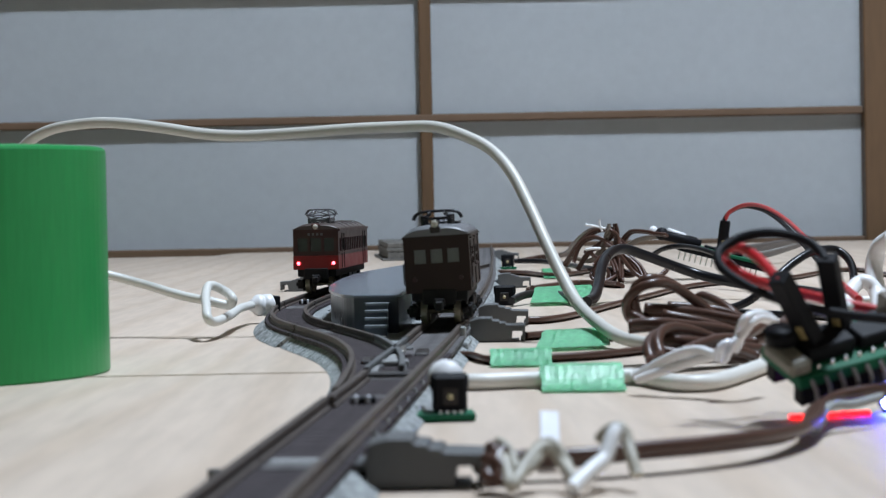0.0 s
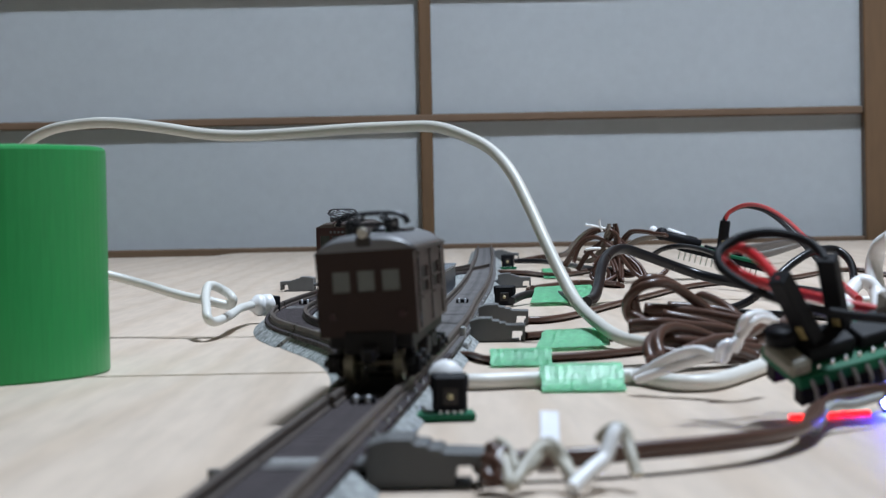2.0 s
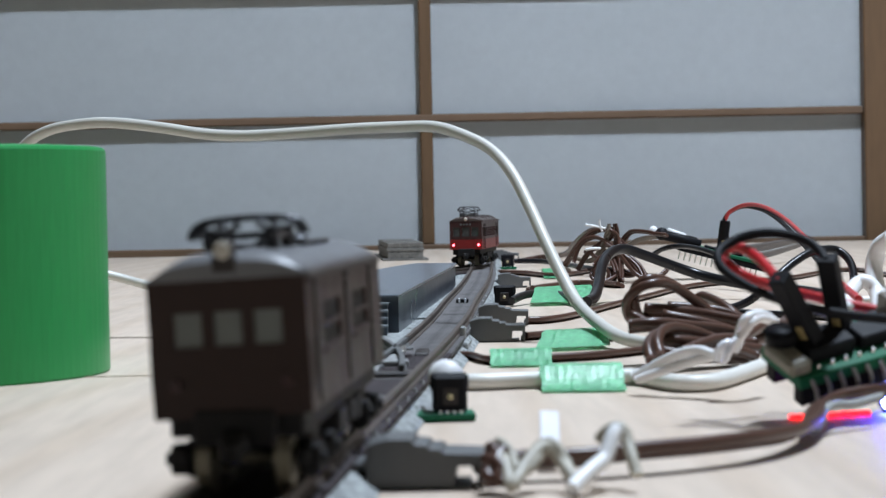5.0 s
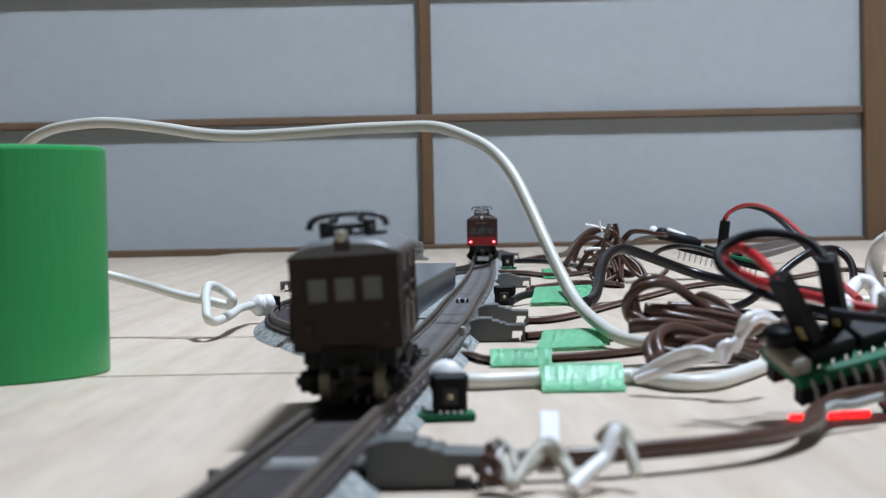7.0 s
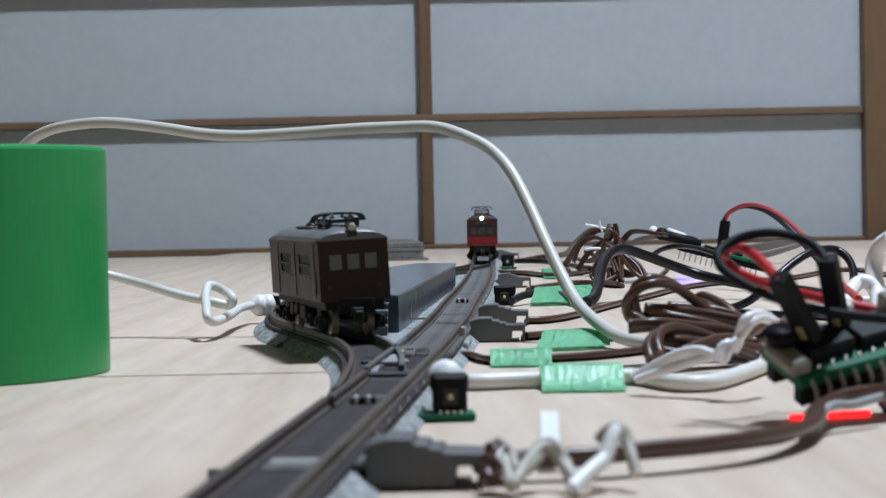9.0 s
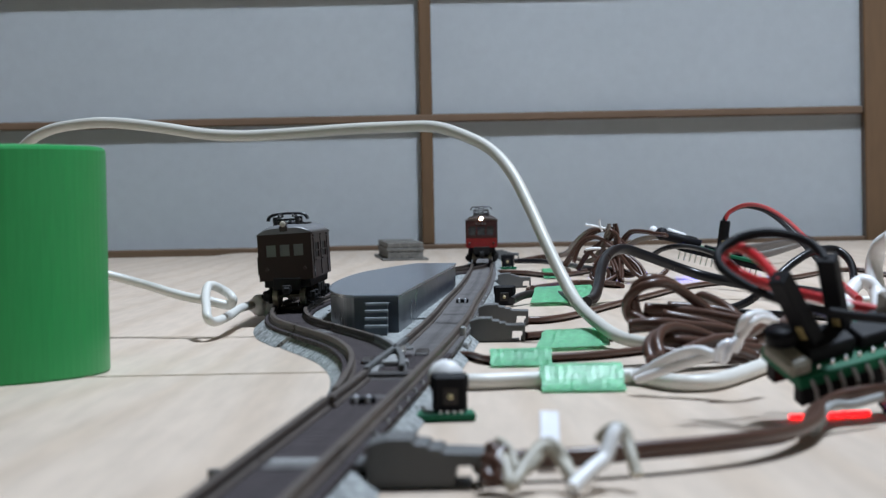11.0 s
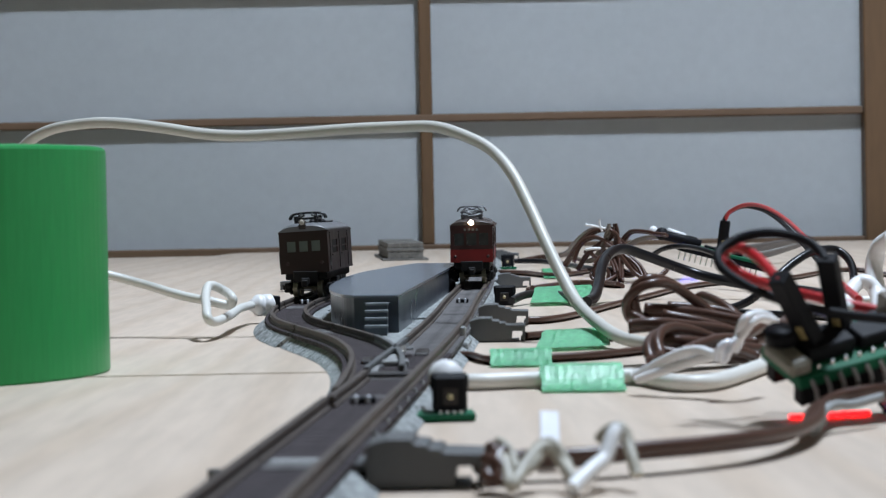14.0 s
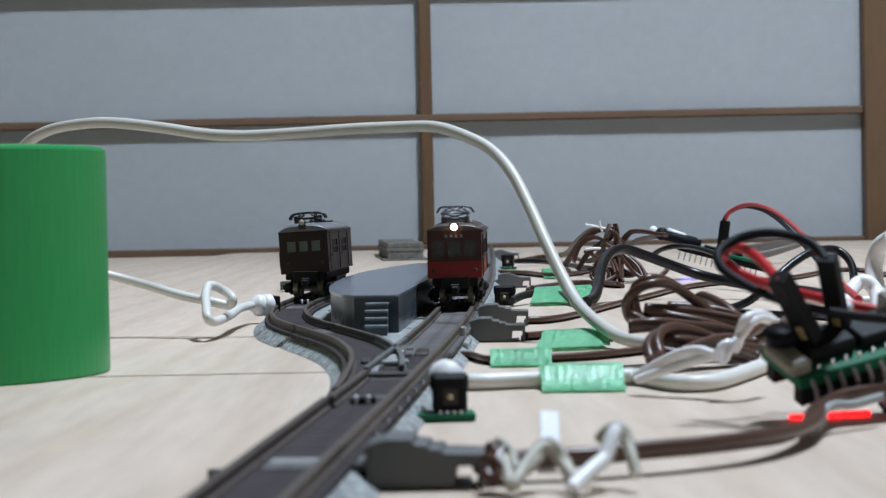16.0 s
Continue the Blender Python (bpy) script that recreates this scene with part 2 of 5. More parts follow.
# ---- room ----
def room():
    bm = bmesh.new()
    box(bm, -1.9, -1.6, -.10, 1.9, 2.2, -.03)
    tagged(part("floor", bm, TATAMI), "woven straw mat floor under the plywood board", "floor", kind="structure")
    for name, b in (("wall_left", (-2.0, -1.6, -.03, -1.9, 2.2, 2.2)), ("wall_right", (1.9, -1.6, -.03, 2.0, 2.2, 2.2)), ("wall_back", (-2.0, -1.7, -.03, 2.0, -1.6, 2.2)), ("wall_front", (-2.0, 2.2, -.03, 2.0, 2.3, 2.2))):
        bm = bmesh.new()
        box(bm, *b)
        tagged(part(name, bm, PLASTER), "plain sand-coloured plaster wall", "wall", kind="structure")
    bm = bmesh.new()
    box(bm, -2.0, -1.7, 2.2, 2.0, 2.3, 2.3)
    tagged(part("ceiling", bm, WHITE_CEILING), "plain pale wooden ceiling of the room", "ceiling", kind="structure")
    lampx = thing("ceiling_lamp", pose(.42, .66, 1.6), "round white ceiling lamp with a lit diffuser", "lamp")
    bm = bmesh.new()
    lathe(bm, [(.02, 0), (.24, 0), (.25, .02), (.24, .05), (.02, .06)])
    part("shade", bm, WHITE_PLASTIC, lampx)
    bm = bmesh.new()
    cyl(bm, .012, .05, .6)
    part("stem", bm, WHITE_PLASTIC, lampx)


def shoji():
    """Paper screen: uprights and level bars in front of separate paper panes."""
    Y = 1.85
    sc = thing("shoji_screen", pose(0, Y, -.03), "brown wooden shoji screen with pale grey-blue paper panes", "screen")
    xs, pitch = (-.4015, -.0125, .3765), .389
    left, right = -.80, .3725
    def bar(name, x0, x1, z0, z1, y0, y1, material):
        bm = bmesh.new()
        box(bm, x0, y0, z0 + .03, x1, y1, z1 + .03, .0012)
        part(name, bm, material, sc)
    bar("stile", right, right + .036, -.03, 1.75, -.012, .02, CEDAR_UP)
    bar("stile", left - .036, left, -.03, 1.75, -.012, .02, CEDAR_UP)
    bar("bottom_rail", left, right, -.03, .0035, -.010, .02, CEDAR)
    bar("top_rail", left, right, 1.69, 1.75, -.010, .02, CEDAR)
    levels = [.1155 + .1172 * i for i in range(15)]
    for z in levels:
        bar("crossbar", left, right, z - .0045, z + .0025, -.0080, .003, CEDAR)
    bar("upright_bar", -.0180, -.0070, .0035, 1.69, -.0072, .003, CEDAR_UP)
    bar("upright_bar", -.4070, -.3960, .0035, 1.69, -.0072, .003, CEDAR_UP)
    cols = [left, -.4070, -.0180, right]
    edges = [.0035] + levels + [1.69]
    for i in range(3):
        for a, b in zip(edges, edges[1:]):
            bm = bmesh.new()
            nx, nz = 8, 4
            x0, x1 = cols[i] + (.011 if i else 0), cols[i + 1]
            grid = [[bm.verts.new((x0 + (x1 - x0) * u / nx, .004 + .0006 * noise.noise((u * .7 + i * 9, v * .9, b * 31)), a + .03 + (b - a) * v / nz)) for u in range(nx + 1)] for v in range(nz + 1)]
            for v in range(nz):
                for u in range(nx):
                    bm.faces.new((grid[v][u], grid[v][u + 1], grid[v + 1][u + 1], grid[v + 1][u]))
            bmesh.ops.solidify(bm, geom=bm.faces[:], thickness=.0006)
            part("paper_pane", bm, PAPER, sc)
    # next screen of the pair, slid behind
    nb = thing("shoji_screen", pose(0, Y, -.03), "brown wooden shoji screen edge beside the first one", "screen")
    bm = bmesh.new()
    box(bm, right + .040, .004, 0, right + .9, .03, 1.78, .001)
    part("frame", bm, CEDAR_UP, nb)


def board():
    bm = bmesh.new()
    prism(bm, [(-.62, -.10), (1.2, -.10), (1.2, 1.815), (-.178, 1.800), (-.186, 1.700), (-.62, 1.690)], -.03, 0, .0008)
    ob = part("plywood_board", bm, PLY)
    tagged(ob, "pale birch plywood board under the model railway", "board")
    bm = bmesh.new()
    box(bm, -.60, .4514, -.001, -.0215, .4522, .0002)
    part("seam", bm, PLY_EDGE, ob, "thin dark seam in the plywood")


room()
shoji()
board()


# ---- track ----
def stretch_of(line, s0, s1, step=.012):
    n = max(2, int((s1 - s0) / step) + 1)
    return [along(line, s0 + (s1 - s0) * i / (n - 1)) for i in range(n)]


def shifted(pts, off, z):
    out, n = [], len(pts)
    for i, p in enumerate(pts):
        d = pts[min(i + 1, n - 1)] - pts[max(i - 1, 0)]
        side = Vector((d.y, -d.x, 0)).normalized()
        out.append(p + side * off + Vector((0, 0, z)))
    return out


sleeper_mesh = {}


def rail(line, a, b, o, materials, parent, name="rail"):
    """A rail of foot, web and head from a to b along the way; its head's top has the first material."""
    bm = bmesh.new()
    sweep(bm, stretch_of(line, a, b), [(o - .0008, .0039), (o - .0008, .0044), (o - .00035, .0047), (o - .00035, .0052), (o - .00058, .0054), (o - .00050, .0060), (o + .00050, .0060), (o + .00058, .0054), (o + .00035, .0052), (o + .00035, .0047), (o + .0008, .0044), (o + .0008, .0039)])
    bm.normal_update()
    for f in bm.faces:
        f.material_index = 0 if f.normal.z > .9 and f.calc_center_median().z > .0058 else 1
    return part(name, bm, materials, parent)


def track_piece(name, line, s0, s1, label, left=.0098, right=.0098, category="track", sink=0.0, top=TRACK_BED, runs={}):
    """One length of track: sloped ballast bed, dark top, sleepers and two rails."""
    t = thing(name, pose(0, 0, -sink), label, category, "model railway tracks")
    pts = stretch_of(line, s0 + .0002, s1 - .0002)
    bm = bmesh.new()
    sweep(bm, pts, [(-left - .0006, .0003), (-left + .0028, .0030), (right - .0028, .0030), (right + .0006, .0003)])
    part("ballast_bed", bm, BALLAST, t)
    height = .0039 if top is TRACK_BED else .0036
    bm = bmesh.new()
    sweep(bm, pts, [(-.0068, .0029), (-.0068, height), (.0068, height), (.0068, .0029)])
    part("bed_top", bm, top, t)
    for off in (-.00495, .00495):
        for a, b in runs.get(off < 0, ((s0 + .0002, s1 - .0002),)):
            rail(line, a, b, off, (RAIL, RAIL_WEB), t)
    kind = "dark" if top is TRACK_BED else "grey"
    if kind not in sleeper_mesh:
        bm = bmesh.new()
        box(bm, -.0070, -.0013, .0030, .0070, .0013, .00405, .0002)
        me = bpy.data.meshes.new("sleeper")
        bm.to_mesh(me)
        bm.free()
        me.materials.append(SLEEPER if kind == "dark" else GREY_SLEEPER)
        sleeper_mesh[kind] = me
    n = int((s1 - s0) / .0052)
    for i in range(n):
        s = s0 + (i + .5) * (s1 - s0) / n
        p, q = along(line, s - .001), along(line, s + .001)
        d = q - p
        again("sleeper", sleeper_mesh[kind], t, pose(p.x, p.y, 0, 0, 0, math.degrees(math.atan2(-d.x, d.y))))
    # joint plates at the end of the length
    for s in (s0 + .003, s1 - .003):
        p, q = along(line, s - .001), along(line, s + .001)
        d = q - p
        bm = bmesh.new()
        box(bm, -.0036, -.0017, .0036, .0036, .0017, .0043, .0003)
        ob = part("joint_plate", bm, PALE_GREY if .1170 < s < .15 and line is MAIN_WAY else GREY_SLEEPER, t)
        ob.matrix_basis = pose(p.x, p.y, 0, 0, 0, math.degrees(math.atan2(-d.x, d.y)))
    return t


def tracks():
    cuts = [0, .1165, .31, .475, .615, .80, .985, 1.17, 1.46]
    for i, (a, b) in enumerate(zip(cuts, cuts[1:])):
        near = i < 2
        track_piece("turnout_track" if i in (1,) else "straight_track", MAIN_WAY, a, b,
                    "grey-bedded turnout track with tarnished rails on the board" if i == 1 else "straight model track with dark sleepers and grey ballast bed", left=.0078 if i < 2 else (.0140 if 2 < i < 6 else .0098), right=(.0098, .0086, .0084)[min(i, 2)] if i < 3 else .0098, top=GREY_BED if i > 1 else TRACK_BED, runs={1: {True: ((.1167, .186),)}, 2: {True: ((.336, .4748),)}}.get(i, {}))
    for a, b in ((.205, .40), (.402, .54), (.542, .665), (.667, .80), (.802, .96)):
        track_piece("curved_track", LOOP_WAY, a, b, "curved model track with dark sleepers and grey ballast bed", left=.0098 if a > .3 else .0088, right=.0125 if .39 < a < .6 else .0098, sink=.0002, runs={False: ((.346, .3998),)} if a < .3 else {})


tracks()


# ---- platform ----
def rounded(pts, n=5):
    """A smooth curve through the points of an open outline."""
    v = [Vector((x, y)) for x, y in pts]
    v = [v[0] * 2 - v[1]] + v + [v[-1] * 2 - v[-2]]
    out = []
    for a, b, c, d in zip(v, v[1:], v[2:], v[3:]):
        for k in range(n):
            s = k / n
            q = .5 * (2 * b + (c - a) * s + (2 * a - 5 * b + 4 * c - d) * s * s + (3 * b - a - 3 * c + d) * s ** 3)
            out.append((q.x, q.y))
    return out + [pts[-1]]


def platform():
    p = thing("station_platform", None, "slate-blue plastic island platform end with moulded steps between the tracks", "platform")
    right = [(-.0120, .5510), (-.0070, .634), (-.0016, .725), (.0038, .817), (.0053, .858)]
    left = [(-.0112, .868), (-.0220, .808), (-.0298, .753), (-.0335, .689), (-.0342, .634), (-.0322, .592), (-.0278, .562), (-.0240, .5525)]
    left = rounded(left)
    bm = bmesh.new()
    prism(bm, right + left, .0117, .0125, .0003)
    part("top_slab", bm, PLATFORM, p)
    bm = bmesh.new()
    cx, cy = -.014, .70
    inner = [(x + (cx - x) * .02, y + (cy - y) * .003) for x, y in right + left]
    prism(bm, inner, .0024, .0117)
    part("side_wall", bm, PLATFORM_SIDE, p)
    for i in range(4):
        bm = bmesh.new()
        z = .0049 + .0018 * i
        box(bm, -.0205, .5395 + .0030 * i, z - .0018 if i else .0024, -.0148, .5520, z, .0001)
        # the darker side colour also paints in the shade on the risers
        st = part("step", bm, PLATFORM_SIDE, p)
        bm = bmesh.new()
        box(bm, -.0207, .5390 + .0030 * i, z - .0004, -.0146, .5408 + .0030 * i, z + .0003, .0001)
        part("nosing", bm, SHINE_DUST_SLATE, st, "step edge painted paler for shine and dust")


def infill():
    """Ballast between the two ways, under the platform."""
    bm = bmesh.new()
    prism(bm, [(-.0105, .482), (-.0085, .52), (-.0063, .56), (-.0030, .62), (.0020, .73), (.0060, .84), (.0030, .90), (-.0180, .88), (-.0290, .83), (-.0345, .76), (-.0388, .68), (-.0382, .63), (-.0335, .58), (-.0250, .54), (-.0165, .50)], .0001, .0024, .0004)
    tagged(part("ballast_infill", bm, BALLAST), "pale grey ballast sheet between the two tracks", "track bed")


infill()
platform()


# ---- tape roll ----
def tape_roll():
    t = thing("tape_roll", pose(-.1192, .4660, 0), "thick roll of dark green adhesive tape standing upright", "tape roll")
    bm = bmesh.new()
    R, h = .0440, .0502
    prof = [(.0395, 0), (R - .0004, 0), (R, .0005), (R, h - .0010), (R - .0003, h - .0003), (R - .0010, h), (.0395, h)]
    lathe(bm, prof, 96)
    part("tape", bm, GREEN_TAPE, t, smooth=False)
    bm = bmesh.new()
    lathe(bm, [(.0380, 0), (.0394, 0), (.0394, h), (.0380, h)], 64)
    part("core", bm, CARD, t, "cardboard core")


tape_roll()


# ---- rail cars ----
def hood(bm, half, length, z0, z1, over=.0004, n=18, round_end=.005):
    """A cambered roof whose ends dip a little; closed underneath."""
    rows = 14
    rings = []
    for j in range(rows + 1):
        v = -1 + 2 * j / rows
        y = v * (length / 2 + over)
        dip = max(0, (abs(y) - (length / 2 - round_end)) / round_end) ** 2 * .35
        ring = []
        for i in range(n + 1):
            u = -1 + 2 * i / n
            h = (1 - abs(u) ** 3.6) * (1 - dip)
            ring.append(bm.verts.new((u * (half + over), y, z0 + (z1 - z0) * h)))
        rings.append(ring)
    for a, b in zip(rings, rings[1:]):
        for i in range(n):
            f = bm.faces.new((a[i], a[i + 1], b[i + 1], b[i]))
            f.smooth = True
    for ring in (rings[0], rings[-1]):
        bm.faces.new(ring)
    bm.faces.new([r[0] for r in rings] + [r[-1] for r in rings][::-1])
    bmesh.ops.recalc_face_normals(bm, faces=bm.faces[:])


def shell(bm, half, length, z0, z1, cuts_end, cuts_side, th=.0007, crown=0.0):
    """Four welded walls with window holes; crown lifts the middle of each end under the roof."""
    zs = sorted({z0, z1, *[v for h in cuts_end + cuts_side for v in h[2:]]})
    def wall(us, holes, put):
        for u0, u1 in zip(us, us[1:]):
            for c, d in zip(zs, zs[1:]):
                u, z = (u0 + u1) / 2, (c + d) / 2
                if not any(h[0] < u < h[1] and h[2] < z < h[3] for h in holes):
                    bm.faces.new([bm.verts.new(put(*q)) for q in ((u0, c), (u1, c), (u1, d), (u0, d))])
    k = 10
    curve = [half * (-1 + 2 * i / k) for i in range(k + 1)]
    for s in (-1, 1):
        us = sorted({*curve, *[round(v, 6) for h in cuts_end for v in h[:2]]})
        wall(us, cuts_end, lambda u, z: (u, s * length / 2, z))
        if crown:
            for u0, u1 in zip(us, us[1:]):
                h0, h1 = [z1 + crown * (1 - abs(u / half) ** 3.6) for u in (u0, u1)]
                bm.faces.new([bm.verts.new((u, s * length / 2, z)) for u, z in ((u0, z1), (u1, z1), (u1, max(h1, z1 + 1e-5)), (u0, max(h0, z1 + 1e-5)))])
        us = sorted({-length / 2, length / 2, *[v for h in cuts_side for v in h[:2]]})
        wall(us, cuts_side, lambda u, z: (s * half, u, z))
    bmesh.ops.remove_doubles(bm, verts=bm.verts[:], dist=4e-6)
    bmesh.ops.recalc_face_normals(bm, faces=bm.faces[:])
    bmesh.ops.solidify(bm, geom=bm.faces[:], thickness=th)


def wheelset(parent, y):
    ob = None
    bm = bmesh.new()
    turn = pose(0, y, .0030, 0, 90, 0)
    cyl(bm, .0005, -.0052, .0052, 8, turn)
    for s in (-1, 1):
        cyl(bm, .0030, s * .0042 - .0008, s * .0042 + .0008, 20, turn)
        cyl(bm, .0035, s * .0036 - .0002, s * .0036 + .0002, 20, turn)
    ob = part("wheelset", bm, WHEEL, parent, "steel wheels on an axle")
    return ob


def bogie(car, y, name="bogie"):
    bm = bmesh.new()
    for s in (-1, 1):
        x = s * .0062
        box(bm, x - .0007, y - .0085, .0026, x + .0007, y + .0085, .0042, .0003)
        for q in (-.0058, .0058):
            box(bm, x - .0012 + s * .0006, y + q - .0014, .0014, x + .0012 + s * .0006, y + q + .0014, .0046, .0003)
            cyl(bm, .0007, 0, .0012, 8, pose(x + s * .0012, y + q, .0030, 0, 90 * s, 0))
        for q in (-.002, 0, .002):
            cyl(bm, .0008, .0012, .0034, 8, pose(x + s * .0005, y + q, 0))
        box(bm, x - .0006, y - .0032, .0006, x + .0008, y + .0032, .0014, .0002)
    box(bm, -.0066, y - .003, .0034, .0066, y + .003, .0062, .0004)
    b = part(name, bm, UNDER, car)
    for q in (-.0058, .0058):
        wheelset(b, y + q)
    return b


def under(car, half, length):
    bm = bmesh.new()
    box(bm, -half + .0012, -length / 2 + .0015, .0058, half - .0012, length / 2 - .0015, .0092, .0003)
    for s in (-1, 1):
        for y, w, lo in ((-.006, .008, .0028), (.004, .005, .0034), (.0105, .004, .003)):
            box(bm, s * (half - .0022) - .0016, y - w / 2, lo, s * (half - .0022) + .0016, y + w / 2, .0062, .0003)
    part("underframe", bm, UNDER, car)
    for s in (-1, 1):
        bm = bmesh.new()
        e = s * length / 2
        box(bm, -.0014, min(e - s * .004, e + s * .0022), .0044, .0014, max(e - s * .004, e + s * .0022), .0066, .0003)
        box(bm, -.0011, min(e + s * .0018, e + s * .0036), .0036, .0011, max(e + s * .0018, e + s * .0036), .0060, .0004)
        box(bm, -.0042, min(e - s * .0012, e + s * .0003), .0050, .0042, max(e - s * .0012, e + s * .0003), .0088, .0002)
        part("coupler", bm, UNDER, car)


def wire_frame(bm, segs, r=.00022):
    for a, b in segs:
        tube(bm, [Vector(a), Vector(b)], r, 6)


def pantograph_low(car, y, z, material):
    """Folded collector: base frame on insulators, folded arms and two shoes with bent horns."""
    p = part("pantograph", frame_base(y, z), material, car, "blackened folded pantograph")
    bm = bmesh.new()
    for s in (-1, 1):
        wire_frame(bm, [((s * .0030, y - .0062, z + .0014), (s * .0022, y + .0068, z + .0022)), ((s * .0030, y + .0062, z + .0014), (s * .0022, y - .0068, z + .0022)), ((s * .0022, y - .0068, z + .0022), (s * .0018, y - .0016, z + .0030)), ((s * .0022, y + .0068, z + .0022), (s * .0018, y + .0016, z + .0030))], .0003)
    part("arms", bm, material, p)
    for q in (-.0019, .0019):
        bm = bmesh.new()
        wire(bm, [(-.0062, y + q, z + .0010), (-.0058, y + q, z + .0020), (-.0048, y + q, z + .0027), (-.003, y + q, z + .0030), (0, y + q, z + .0031), (.003, y + q, z + .0030), (.0048, y + q, z + .0027), (.0058, y + q, z + .0020), (.0062, y + q, z + .0010)], .00042, 6, 4)
        part("collector_shoe", bm, material, p)


def frame_base(y, z):
    bm = bmesh.new()
    for s in (-1, 1):
        box(bm, s * .0034 - .0004, y - .0075, z + .0007, s * .0034 + .0004, y + .0075, z + .0014)
        box(bm, -.0038, y + s * .0055 - .0004, z + .0008, .0038, y + s * .0055 + .0004, z + .0015)
        for q in (-.0055, .0055):
            cyl(bm, .0007, -.0010, .0009, 8, pose(s * .0034, y + q, z))
            box(bm, s * .0034 - .0007, y + q - .0008, z + .0004, s * .0034 + .0007, y + q + .0008, z + .0021, .0002)
    return bm


def pantograph_up(car, y, z, material):
    """Half-raised diamond collector."""
    p = part("pantograph", frame_base(y, z), material, car, "grey half-raised diamond pantograph")
    bm = bmesh.new()
    for s in (-1, 1):
        wire_frame(bm, [((s * .0034, y - .003, z + .0014), (s * .0040, y - .0088, z + .0030)), ((s * .0034, y + .003, z + .0014), (s * .0040, y + .0088, z + .0030)),
                        ((s * .0040, y - .0088, z + .0030), (s * .0022, y - .001, z + .0047)), ((s * .0040, y + .0088, z + .0030), (s * .0022, y + .001, z + .0047))], .00026)
    wire_frame(bm, [((-.0040, y - .0088, z + .0030), (.0040, y - .0088, z + .0030)), ((-.0040, y + .0088, z + .0030), (.0040, y + .0088, z + .0030)), ((-.0034, y - .003, z + .0014), (.0040, y - .0088, z + .0030)), ((.0034, y - .003, z + .0014), (-.0040, y - .0088, z + .0030)),
                    ((-.0040, y - .0088, z + .0030), (.0022, y - .001, z + .0047)), ((.0040, y - .0088, z + .0030), (-.0022, y - .001, z + .0047))], .0002)
    part("arms", bm, material, p)
    for q in (-.0013, .0013):
        bm = bmesh.new()
        wire(bm, [(-.0056, y + q, z + .0032), (-.0050, y + q, z + .0042), (-.0040, y + q, z + .0049), (0, y + q, z + .0050), (.0040, y + q, z + .0049), (.0050, y + q, z + .0042), (.0056, y + q, z + .0032)], .00032, 6, 4)
        part("collector_shoe", bm, material, p)


def two_faced(name, parent, at, r, lit, dark, lit_front):
    """A small lens that glows on one face only; it turns about its upright axis when it is switched."""
    bm = bmesh.new()
    bmesh.ops.create_uvsphere(bm, u_segments=16, v_segments=10, radius=r)
    for f in bm.faces:
        front = f.calc_center_median().y < 0
        f.material_index = 0 if front == lit_front else 1
        f.smooth = True
    ob = part(name, bm, (lit, dark), parent)
    ob.location = at
    return ob


def panes(car, half, length, cuts_end, cuts_side, glass, inset=.00045):
    for s in (-1, 1):
        for a, b, c, d in cuts_end:
            bm = bmesh.new()
            y = s * (length / 2 - inset)
            box(bm, a - .0001, y - .0001, c - .0001, b + .0001, y + .0001, d + .0001)
            part("window_pane", bm, glass, car)
        for a, b, c, d in cuts_side:
            bm = bmesh.new()
            x = s * (half - inset)
            box(bm, x - .0001, a - .0001, c - .0001, x + .0001, b + .0001, d + .0001)
            part("window_pane", bm, GLASS_DARK, car)


